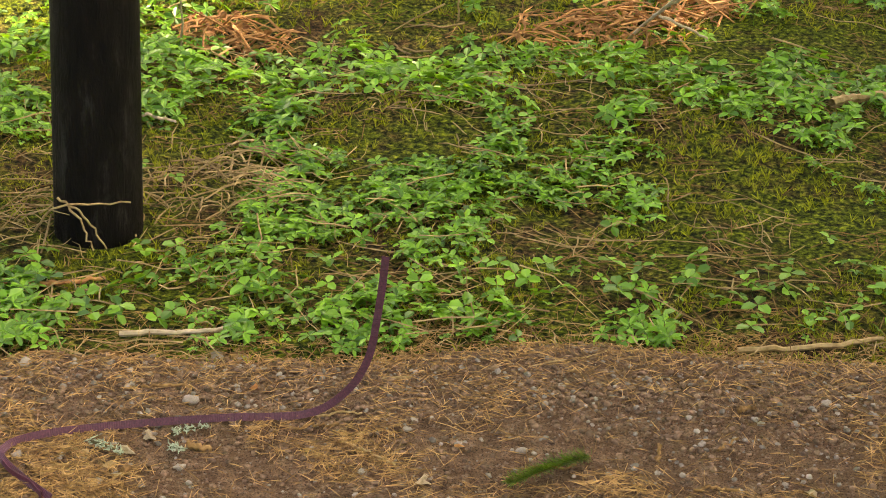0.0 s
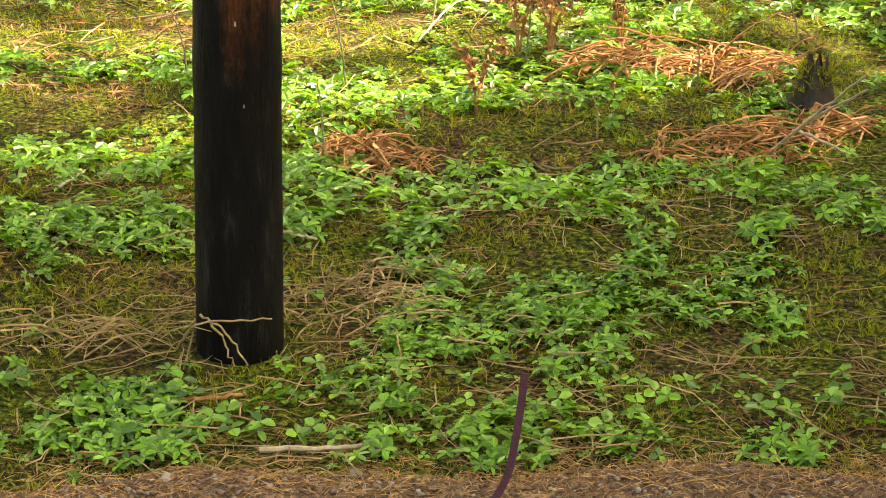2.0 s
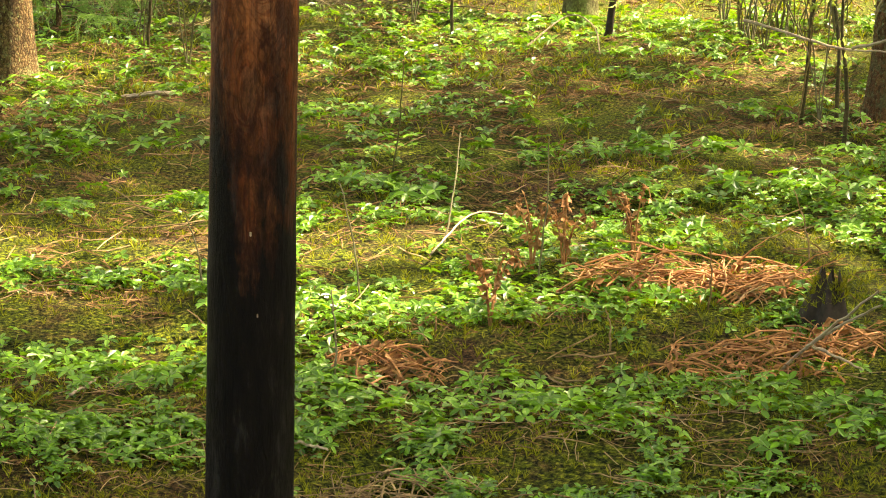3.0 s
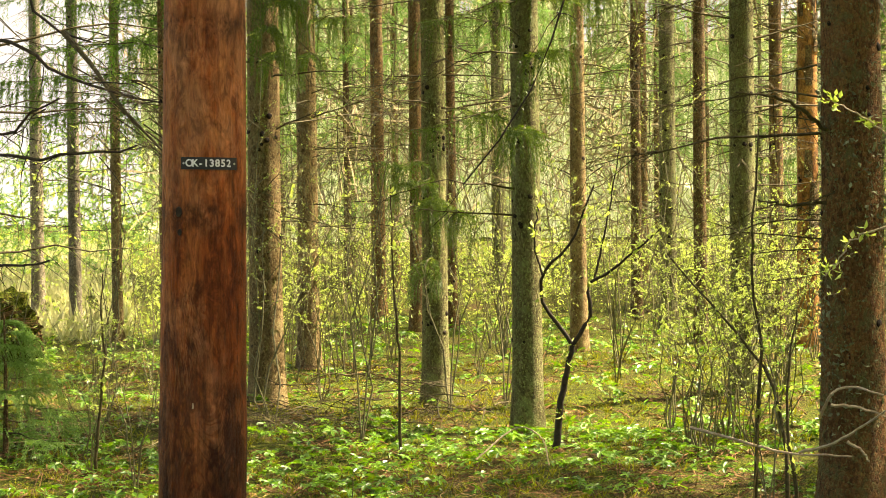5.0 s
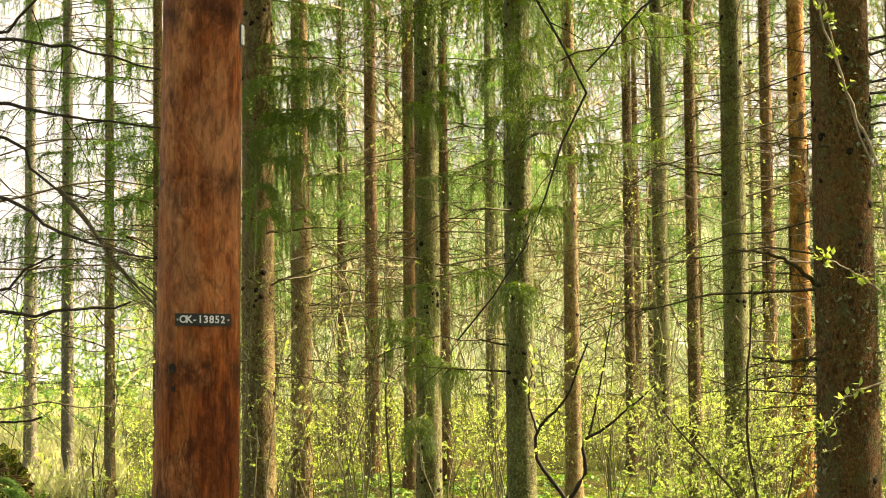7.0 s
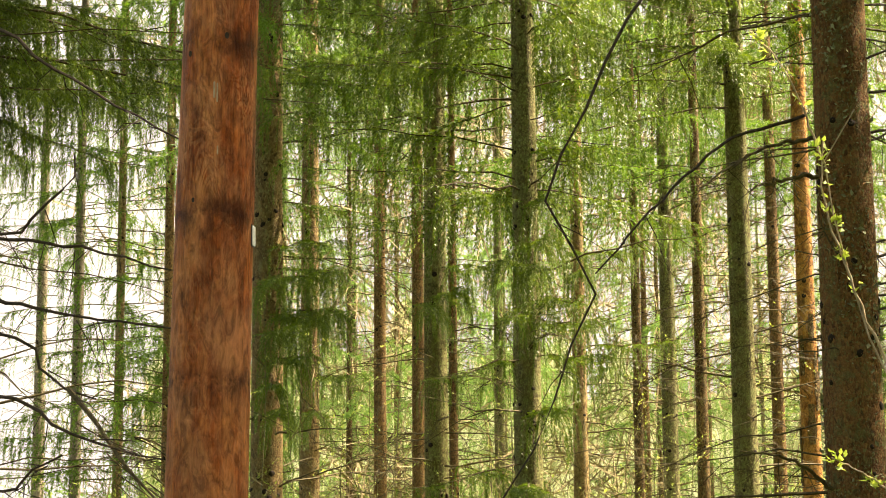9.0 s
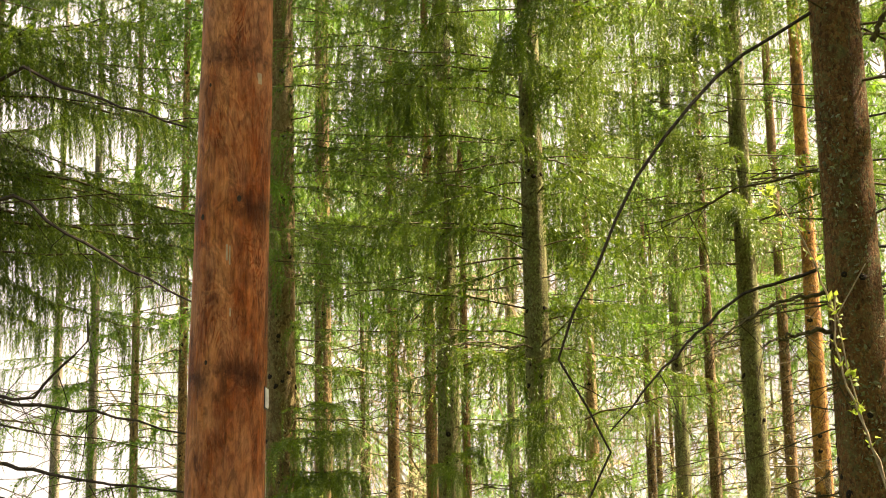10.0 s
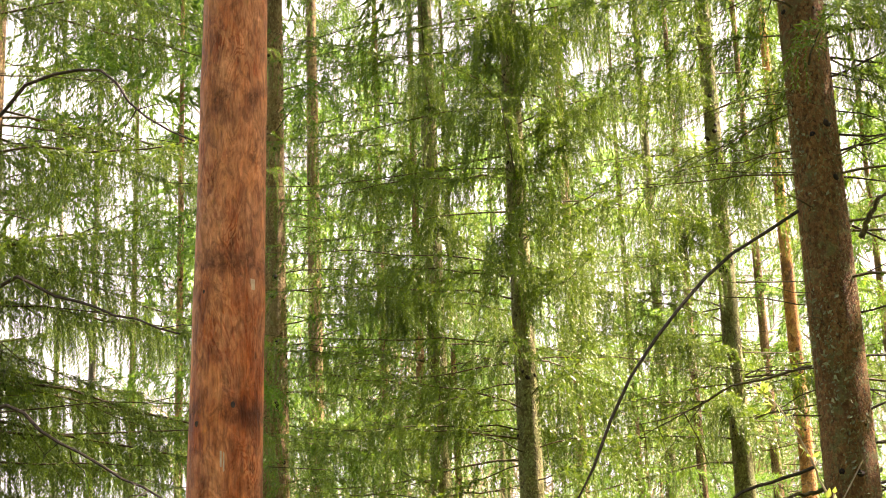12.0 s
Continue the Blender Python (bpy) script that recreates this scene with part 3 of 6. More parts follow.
def trunk_soup(radius, height, rings=70, sides=20, seed=0.0, lean=(0, 0), flare=0.5):
    t = np.linspace(0, 1, rings) ** 1.3
    z = -0.25 + (height + 0.25) * t
    r = radius * (1.03 - 0.9 * np.clip(z / height, 0, 1) ** 1.2) + radius * flare * np.exp(-np.clip(z + 0.1, 0, 9) / 0.22)
    so = Soup().add(*turned(z, r, sides, lean, 0.035, seed))
    return so


def knot_places(radius, height, knots, lean=(0, 0), seed=0.0):
    """Where the stubs of lost branches sit: in whorls up the trunk; pose and size of each."""
    whorls = np.sort(rng.uniform(0.4, min(height, 9.5), max(5, knots // 3)))
    out = []
    for n in range(knots):
        h = whorls[n % len(whorls)] + rng.normal() * 0.05
        a = rng.uniform(0, 6.28)
        rr = float(trunk_skin(radius, height, seed, a, h))
        way = Vector((math.cos(a), math.sin(a), rng.uniform(-0.15, 0.3)))
        at = Vector((lean[0] * h, lean[1] * h, h)) + way * rr * 0.99
        size = rng.uniform(0.010, 0.027) * (0.85 + radius * 2)
        out.append(Matrix.Translation(at) @ way.to_track_quat("Z", "Y").to_matrix().to_4x4() @ Matrix.Scale(size, 4))
    return out


KNOT_V, KNOT_F = tube([(0, 0, -0.5), (0, 0, 0.03), (0.03, 0, 0.12), (0.06, 0, 0.28)], [0.95, 0.85, 0.5, 0.1], 7)
KNOT = Soup().add(KNOT_V, KNOT_F).mesh("knot", True)
KNOT.materials.append(KNOT_WOOD)


NEAR_CROWNS = [crown_meshes(3.4, 18.0, 2.5, 74, 46, 0.17, 1.0, FULL), crown_meshes(4.0, 18.5, 2.4, 70, 46, 0.17, 1.2, FULL), crown_meshes(2.4, 17.0, 1.5, 60, 42, 0.15, 1.1, FULL)]
MID_CROWNS = [crown_meshes(3.2, 17.0, 2.3, 50, 34, 0.20, 1.0, LOOSE, 12), crown_meshes(2.8, 16.0, 2.2, 50, 34, 0.20, 0.9, LOOSE, 12), crown_meshes(4.2, 18.0, 2.4, 48, 34, 0.21, 1.1, LOOSE, 12)]
BACK_CROWNS = [crown_meshes(3.0, 18.0, 2.6, 46, 18, 0.32, 0.8, LOOSE, 15), crown_meshes(4.0, 19.0, 2.4, 46, 18, 0.32, 0.9, LOOSE, 15)]
PLAIN_CROWNS = [crown_meshes(3.5, 18.0, 3.2, 42, 3, 0.9, 0.7), crown_meshes(4.5, 19.0, 3.2, 42, 3, 0.9, 0.7)]
# broad dense crowns for unseen trees added to shade the path
SHADE_CROWNS = [crown_meshes(3.5, 18.0, 3.3, 84, 17, 0.55, 0.6, BROAD, 99), crown_meshes(4.5, 19.0, 3.3, 84, 17, 0.55, 0.6, BROAD, 99)]
DEAD_SETS = [dead_mesh(1.6, 6.0, 34, 1.6), dead_mesh(1.2, 6.5, 36, 1.4), dead_mesh(2.2, 6.5, 32, 1.7)]
for me_, _ in NEAR_CROWNS:
    me_.materials.append(NEEDLES)
for me_, _ in MID_CROWNS:
    me_.materials.append(MID_NEEDLES)
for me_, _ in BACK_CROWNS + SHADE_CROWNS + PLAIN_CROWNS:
    me_.materials.append(LIT_TONE_NEEDLES)
for me_ in [w for _, w in NEAR_CROWNS + MID_CROWNS + BACK_CROWNS + SHADE_CROWNS + PLAIN_CROWNS] + DEAD_SETS:
    me_.materials.append(GREY_TWIG)


def spruce(az, d, radius, bark, height, crown=None, dead=None, lean=(0, 0), label="", group="", lift=0.0, spin=None, name="spruce_tree", flare=0.5):
    x, y = polar(az, d)
    tree = thing(name, x, y, float(ground_z(x, y)), label or "tall spruce with scaly brown trunk and drooping green boughs", "tree", group)
    part("trunk", trunk_soup(radius, height, 70 if d < 18 else 30, 24 if d < 14 else 14, az, lean, flare), bark, tree, smooth=True)
    places = knot_places(radius, height, 130 if d < 17 and abs(az) < 15 else 60, lean, az)
    if d < 17 and abs(az) < 15:
        for m in places:
            part("knot", KNOT, DARK_STEM, tree).matrix_local = m
    elif abs(az) < 27:
        so = Soup().spread(KNOT_V, np.concatenate([KNOT_F[:, [0, 1, 2]], KNOT_F[:, [0, 2, 3]]]), np.array([np.array(m)[:3] for m in places]))
        tagged(part("knotwork", so, KNOT_WOOD, tree), kind="stuff")
    spin = (az * 1.7 + d * 3.1) % 6.28 if spin is None else spin
    if crown:
        for nm, me in zip(("crown", "branchwork"), crown):
            ob = tagged(part(nm, me, NEEDLES, tree), kind="stuff")
            ob.location, ob.rotation_euler = (0, 0, lift), (0, 0, spin)
    if dead and d < 17 and abs(az) < 15:
        # near trunks: every dead branch a part of its own
        for n in range(20 if d > 11 else 14):
            so = Soup()
            h = rng.uniform(1.3, 6.5)
            dead_branch(so, np.array([lean[0] * h, lean[1] * h, h]), rng.uniform(0, 6.28), rng.uniform(0.4, 1.7), rng.uniform(-0.1, 0.3), rng.uniform(0.005, 0.010), 5)
            part("dead_branch", so, GREY_TWIG, tree)
    elif dead:
        ob = tagged(part("dead_branchwork", dead, GREY_TWIG, tree), kind="stuff")
        ob.rotation_euler = (0, 0, spin * 1.7)
    return tree


N0, N1, N2 = NEAR_CROWNS
M0, M1, M2 = MID_CROWNS
S0, S1 = SHADE_CROWNS
D0, D1, D2 = DEAD_SETS
MOSSY = "tall spruce with grey-green mossy trunk and dead lower branches"
REDDISH = "slim reddish-brown spruce trunk with short dead branches"
TREES = [
    # azimuth, distance, trunk radius, bark, height, crown, dead branches, lift, label
    (-8.65, 15.7, 0.137, TAN_BARK, 19, M1, D0, 2.6, "spruce with knotty brown trunk beside the pole"),
    (-7.40, 19.5, 0.106, TAN_BARK, 18, M1, D1, 3.0, ""),
    (-5.33, 26.0, 0.094, RED_BARK, 19, M0, D1, 5.0, REDDISH),
    (-4.20, 24.0, 0.087, RED_BARK, 18, M2, D2, 4.5, REDDISH),
    (-3.68, 15.6, 0.103, MOSSY_BARK, 18, N0, D1, 2.2, MOSSY),
    (-3.17, 24.5, 0.064, RED_BARK, 17, M1, D0, 5.0, REDDISH),
    (-0.98, 13.8, 0.104, MOSSY_BARK, 18, N1, D2, 0.2, MOSSY),
    (0.55, 20.3, 0.083, TAN_BARK, 17, M1, D0, 2.5, ""),
    (2.25, 26.5, 0.075, SPRUCE_BARK, 17, M0, D1, 3.0, ""),
    (3.17, 24.7, 0.108, MOSSY_BARK, 19, M2, D2, 2.5, MOSSY),
    (4.10, 22.0, 0.075, SPRUCE_BARK, 16, None, D0, 0.0, "bare dead spruce trunk with broken top"),
    (5.33, 16.0, 0.105, MOSSY_BARK, 18, N0, D0, 2.4, MOSSY),
    (6.30, 24.0, 0.087, RED_BARK, 18, M0, D2, 3.5, REDDISH),
    (8.45, 10.0, 0.157, BROWN_BARK, 20, N1, D2, 2.0, "thick dark spruce trunk with grey lichen flakes"),
    (-15.2, 30.0, 0.105, PALE_BARK, 15, None, D1, 0.0, "pale bare trunk at the edge of the sunlit clearing"),
    (-14.15, 26.0, 0.083, PALE_BARK, 17, M1, D1, 3.0, MOSSY),
    (-12.95, 24.0, 0.065, TAN_BARK, 16, M2, D0, -1.5, ""),
    (-11.55, 22.0, 0.065, RED_BARK, 17, M0, D2, -0.5, REDDISH),
    (-20.5, 9.0, 0.15, SPRUCE_BARK, 18, N2, D0, 1.6, "spruce with low spreading green boughs beside the path"),
    # the next eight stand out of view, added to block sun from the path
    (48.06, 10.63, 0.13, SPRUCE_BARK, 19, S1, D0, 0.0, "added out-of-view spruce with broad dense boughs shading the path"),
    (75.0, 13.5, 0.13, MOSSY_BARK, 19, S0, D1, 0.0, "added out-of-view spruce with broad dense boughs shading the path"),
    (61.55, 7.40, 0.13, SPRUCE_BARK, 19, S0, D2, 0.0, "added out-of-view spruce with broad dense boughs shading the path"),
    (44.5, 9.6, 0.13, MOSSY_BARK, 19, S0, D0, 0.0, "added out-of-view spruce with broad dense boughs shading the path"),
    (57.92, 11.01, 0.13, SPRUCE_BARK, 19, S1, D1, 0.0, "added out-of-view spruce with broad dense boughs shading the path"),
    (55.0, 14.5, 0.13, SPRUCE_BARK, 19, S1, D0, 0.0, "added out-of-view spruce with broad dense boughs shading the path"),
    (68.13, 9.90, 0.13, MOSSY_BARK, 19, S1, D1, 0.0, "added out-of-view spruce with broad dense boughs shading the path"),
    (29.0, 14.5, 0.13, MOSSY_BARK, 19, S1, D0, 0.0, "added out-of-view spruce with broad dense boughs shading the path"),
    (-17.6, 11.0, 0.12, SPRUCE_BARK, 18, N2, D1, 2.0, "spruce with drooping green boughs beside the clearing"),
    (-27.0, 14.0, 0.13, SPRUCE_BARK, 18, M0, D1, 0.0, ""),
    (11.2, 33.0, 0.11, SPRUCE_BARK, 18, M0, D1, -1.0, ""),
    (9.9, 30.0, 0.10, RED_BARK, 18, M1, D0, -1.0, REDDISH),
    (7.75, 27.0, 0.08, SPRUCE_BARK, 17, M2, D2, 2.5, ""),
]
reseed(21)
standing = {}
for az, d, r, bark, h, crown, dead, lift, label in TREES:
    standing[az] = spruce(az, d, r, bark, h, crown, dead, (0, 0), label, "forest spruces", lift)

# the peeled dead trunk
peeled = spruce(7.2, 20.0, 0.11, PEELED, 15, None, D2, (0, 0), "dead spruce trunk with orange wood where bark peeled off", "", 0, None, "dead_tree")

# more forest behind, around and at the back of the place
taken = [(a, d) for a, d, *_ in TREES]
count = 0
while count < 26:
    az, d = rng.uniform(-24, 26), rng.uniform(36, 58)
    if az < -12.0 and d > 30 or any(abs(a - az) * d * 0.0175 < 0.9 and abs(e - d) < 5 for a, e in taken):
        continue
    spruce(az, d, rng.uniform(0.07, 0.12), [SPRUCE_BARK, MOSSY_BARK, RED_BARK][count % 3], rng.uniform(14, 19), BACK_CROWNS[count % 2], (D0, None, None)[count % 3], (0, 0), "slim spruce deep in the forest with needles painted sunlit", "far spruces", rng.uniform(-2.0, 1.5))
    taken.append((az, d))
    count += 1
# unseen spruces added to close the place behind and hold off sky light
for n in range(17):
    az, d = 110 + n * 11.6 + rng.uniform(-4, 4), rng.uniform(7, 12)
    spruce(az, d, 0.13, SPRUCE_BARK, 18, PLAIN_CROWNS[n % 2], None, (0, 0), "unseen spruce added behind the view to block sky light", "forest spruces", 0.5)

# ---- undergrowth ----
reseed(31)
LEAF_V = np.array([[0, 0, 0], [0.45, 0.3, 0.08], [1.0, 0, -0.05], [0.45, -0.3, 0.08]])
LEAF_F = np.array([[0, 1, 2], [0, 2, 3]])


def sapling_meshes(height, stems, leaves, leaf, spread):
    """The stems of a bushy sapling, each with its own leaves."""
    out = []
    for _ in range(stems):
        wood, green = Soup(), Soup()
        s = np.linspace(0, 1, 9)
        h = height * rng.uniform(0.6, 1.1)
        a = rng.uniform(0, 6.28)
        pts = np.stack([spread * math.cos(a) * s ** 1.5, spread * math.sin(a) * s ** 1.5, h * s], 1)
        pts[1:] += np.cumsum(rng.normal(size=(8, 3)) * [0.05, 0.05, 0], axis=0)
        wood.add(*tube(pts, 0.006 * (1.1 - 0.9 * s), 4))
        tips = [pts]
        for _ in range(6):
            at = rng.uniform(0.3, 0.95)
            p = np.array([np.interp(at, s, pts[:, k]) for k in range(3)])
            b = rng.uniform(0, 6.28)
            q = np.linspace(0, 1, 4)[:, None]
            l = h * rng.uniform(0.12, 0.3)
            tw = p + np.array([math.cos(b), math.sin(b), rng.uniform(0.3, 1.0)]) * l * q * 0.6 + rng.normal(size=(4, 3)) * 0.01
            wood.add(*tube(tw, 0.003 * (1.2 - q[:, 0]), 3))
            tips.append(tw)
        for tw in tips:
            u = rng.uniform(0.35, 1.0, leaves)
            ss = np.linspace(0, 1, len(tw))
            p = np.stack([np.interp(u, ss, tw[:, k]) for k in range(3)], 1)
            way = rng.normal(size=(leaves, 3)) * [1, 1, 0.5] + [0, 0, 0.2]
            green.spread(LEAF_V, LEAF_F, frames_along(p, way, leaf * rng.uniform(0.6, 1.3, leaves), (0.2, 0.1, 1.0)))
        w_, g_ = wood.mesh("stem"), green.mesh("foliage")
        w_.materials.append(STEM)
        g_.materials.append(YOUNG_LEAF)
        out.append((w_, g_))
    return out


SAPLINGS = [sapling_meshes(2.6, 4, 15, 0.023, 0.45), sapling_meshes(3.6, 3, 14, 0.022, 0.4), sapling_meshes(1.5, 6, 38, 0.021, 0.5), sapling_meshes(2.4, 4, 9, 0.023, 0.6)]


def sapling(az, d, which, size=1.0, label="thin leafy sapling with fresh yellow-green leaves", group="understorey saplings"):
    x, y = polar(az, d)
    ob = thing("sapling", x, y, float(ground_z(x, y)) - 0.02, label, "sapling", group)
    for w_, g_ in SAPLINGS[which]:
        tagged(part("foliage", g_, YOUNG_LEAF, part("stem", w_, STEM, ob)), kind="stuff")
    ob.rotation_euler, ob.scale = (0, 0, rng.uniform(0, 6.28)), (size,) * 3
    return ob


for n in range(115):
    sapling(rng.uniform(-11.5, 15), rng.uniform(13.5, 34), n % 4, rng.uniform(0.6, 1.25))
for az, d, which, size in ((4.0, 12.5, 2, 0.9), (4.8, 13.2, 2, 1.0), (5.6, 12.8, 2, 0.9), (3.2, 13.6, 2, 0.9), (4.4, 12.2, 2, 0.8), (5.1, 12.6, 2, 0.85), (3.7, 13.0, 2, 0.8), (6.4, 13.4, 2, 0.95), (-9.6, 13.5, 1, 0.9), (6.1, 9.3, 3, 0.8), (-12.5, 11, 3, 0.7), (-13.8, 12, 2, 0.7), (-5.9, 13.0, 1, 1.0)):
    sapling(az, d, which, size)

for n in range(11):
    sapling(rng.uniform(-18, -11.8), rng.uniform(13, 24), (1, 3)[n % 2], rng.uniform(0.5, 0.9))

for n in range(44):
    sapling(rng.uniform(-10, 12), rng.uniform(18, 30), (1, 3)[n % 2], rng.uniform(0.7, 1.2), "slender sapling with thin stems and sparse young leaves")

# dense far thicket and wood edge
reseed(32)
far = Soup()
for _ in range(560):
    az_, d_ = radians(rng.uniform(-13.2, 30)), rng.uniform(33, 70)
    z_ = rng.uniform(0.02, 1) ** 1.15 * 19
    k, b_ = 34, rng.uniform(0, 6.28)
    s_ = rng.uniform(0, 1, (k, 1))
    p_ = np.array([d_ * math.sin(az_), d_ * math.cos(az_), z_]) + np.array([math.cos(b_), math.sin(b_), 0.1]) * s_ * rng.uniform(1.6, 3.4) + np.array([0, 0, -0.7]) * s_ ** 2 + rng.normal(size=(k, 3)) * 0.14
    far.spread(STRAND_V, STRAND_F, frames_along(p_, rng.normal(size=(k, 3)) * [0.9, 0.9, 0.4] - [0, 0, 0.7], 0.0050 * d_ * rng.uniform(0.6, 1.7, k)))
# bare pale twigs of the broadleaved trees among them
bare = Soup()
for _ in range(520):
    az_, d_ = radians(rng.uniform(-12.5, 26)), rng.uniform(30, 62)
    k, b_ = 26, rng.uniform(0, 6.28)
    s_ = rng.uniform(0, 1, (k, 1))
    p_ = np.array([d_ * math.sin(az_), d_ * math.cos(az_), rng.uniform(0.3, 16)]) + np.array([math.cos(b_), math.sin(b_), 0.5]) * s_ * 2.2 + rng.normal(size=(k, 3)) * 0.35
    for turn_ in ((0.8, 0.8, 0.5), (0.3, 0.3, -0.6)):
        way_ = rng.normal(size=(k, 3)) * 0.7 + np.array(turn_) * [math.cos(b_), math.sin(b_), 1]
        bare.spread([[0, -0.007, 0], [0, 0.007, 0], [0.55, 0.03, 0.02], [1, 0, 0.05]], [[0, 1, 2], [0, 2, 3]], frames_along(p_, way_, 0.026 * d_ * rng.uniform(0.5, 1.3, k)))
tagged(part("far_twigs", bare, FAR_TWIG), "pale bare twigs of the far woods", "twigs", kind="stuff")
# low brush along the clearing
k = 1500
az_, d_ = rng.uniform(-27, -12, k), rng.uniform(45, 80, k)
p_ = np.stack([d_ * np.sin(np.radians(az_)), d_ * np.cos(np.radians(az_)), rng.uniform(0, 1, k) ** 1.5 * 3.6], 1)
far.spread(SPRAY_V, SPRAY_F, frames_along(p_, rng.normal(size=(k, 3)) - [0, 0, 0.3], rng.uniform(0.5, 1.1, k)))
# young leaves of the sunlit thicket
thick = Soup()
k = 30000
az_, d_ = rng.uniform(-12.5, 22, k), rng.uniform(19, 48, k)
z_ = rng.uniform(0, 1, k) ** 1.6 * (1.2 + 3.8 * np.clip(rough(az_, d_ * 0.4, 1.6), 0, 1.5))
keep_ = rough(az_ * 1.5, d_ * 0.5, 1.2) + rng.normal(size=k) * 0.4 > -0.3
p_ = np.stack([d_ * np.sin(np.radians(az_)), d_ * np.cos(np.radians(az_)), z_], 1)[keep_]
thick.spread(LEAF_V, LEAF_F, frames_along(p_, rng.normal(size=(len(p_), 3)), 0.0023 * d_[keep_] * rng.uniform(0.5, 1.3, len(p_)), (0.3, 0.2, 1.0)))
k = 2600
az_, d_ = rng.uniform(-18, -11.5, k), rng.uniform(18, 40, k)
p_ = np.stack([d_ * np.sin(np.radians(az_)), d_ * np.cos(np.radians(az_)), rng.uniform(0, 1, k) ** 1.4 * 2.6], 1)
thick.spread(LEAF_V, LEAF_F, frames_along(p_, rng.normal(size=(k, 3)), 0.003 * d_ * rng.uniform(0.5, 1.3, k), (0.3, 0.2, 1.0)))
tagged(part("thicket_leaves", thick, YOUNG_LEAF), "fresh yellow-green leaves of the sunlit thicket", "foliage", kind="stuff")
tagged(part("far_woods", far, LIT_TONE_NEEDLES), "yellow-green foliage of the far woods painted as sunlit", "foliage", kind="stuff")



# tall grass added to the clearing, its pale colour standing in for glare
k = 5200
az_, d_ = rng.uniform(-30, -12.6, k), rng.uniform(23, 95, k)
p_ = np.stack([d_ * np.sin(np.radians(az_)), d_ * np.cos(np.radians(az_)), 0 * d_], 1)
p_[:, 2] = ground_z(p_[:, 0], p_[:, 1])
field_ = Soup()
for n in range(7):
    a_, l_ = n * 0.9, 0.6 + 0.2 * (n % 3)
    c_, s_ = math.cos(a_), math.sin(a_)
    field_.spread([[-0.04 * s_, 0.04 * c_, 0], [0.04 * s_, -0.04 * c_, 0], [c_ * 0.12, s_ * 0.12, 0.6 * l_], [c_ * 0.35, s_ * 0.35, l_]], [[0, 1, 2], [0, 2, 3]], frames_up(p_, rng.uniform(0.2, 0.55, k), 0.25))
tagged(part("clearing_grass", field_, GLARE_GRASS), "tall grass added to the clearing, painted pale as glare", "grass", kind="stuff")


def build_backdrop():
    """The edge of the far woods behind everything, uneven in depth and height; its colour also glows."""
    a, u = np.linspace(-12.2, 44, 330), np.linspace(0, 1, 26)
    A, U = np.meshgrid(np.radians(a), u, indexing="ij")
    deep = 96 + 2.5 * rough(A * 60, U * 9, 1.1) + 1.5 * rough(U * 14, A * 130, 1.0)
    top = 12.5 + 2.2 * rough(a * 0.9, a * 0.0, 1.0) + 1.0 * rough(a * 4, a * 0.0, 1.3)
    v = np.stack([deep * np.sin(A), deep * np.cos(A), U * top[:, None] - 0.4], -1).reshape(-1, 3)
    n = len(u)
    i, j = np.meshgrid(np.arange(len(a) - 1), np.arange(n - 1), indexing="ij")
    q = (i * n + j).ravel()
    m, nt, bsdf = material("distant woods")
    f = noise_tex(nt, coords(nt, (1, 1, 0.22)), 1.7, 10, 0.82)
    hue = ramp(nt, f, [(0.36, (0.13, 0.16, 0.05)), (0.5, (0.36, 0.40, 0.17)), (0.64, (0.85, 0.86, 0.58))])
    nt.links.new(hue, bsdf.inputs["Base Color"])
    # sunlight on the far foliage is painted in as a glow of its hue
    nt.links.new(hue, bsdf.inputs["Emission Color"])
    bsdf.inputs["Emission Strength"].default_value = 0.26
    bsdf.inputs["Roughness"].default_value = 0.9
    bump(nt, f, 1.0, 0.6, bsdf)
    tagged(part("backdrop", Soup().add(v, np.stack([q, q + n, q + n + 1, q + 1], 1)), m), "edge of the distant woods with its sunlight painted as glow", "woods", kind="structure")


build_backdrop()


def build_haze():
    """The bright hazy sky low over the clearing, far beyond the last trees."""
    a, u = np.linspace(-60, 60, 61), np.linspace(0, 1, 16)
    A, U = np.meshgrid(np.radians(a), u, indexing="ij")
    v = np.stack([260 * np.sin(A), 260 * np.cos(A), U * 190 - 1.0], -1).reshape(-1, 3)
    i, j = np.meshgrid(np.arange(60), np.arange(15), indexing="ij")
    q = (i * 16 + j).ravel()
    m, nt, bsdf = material("hazy bright sky")
    bsdf.inputs["Base Color"].default_value = (0.0, 0.0, 0.0, 1)
    bsdf.inputs["Emission Color"].default_value = (0.98, 0.99, 1.0, 1)
    bsdf.inputs["Emission Strength"].default_value = 0.27
    tagged(part("sky_backdrop", Soup().add(v, np.stack([q, q + 16, q + 17, q + 1], 1)), m, smooth=True), "bright hazy white sky beyond the woods", "sky", kind="structure")


build_haze()

# ---- low plants ----
reseed(33)


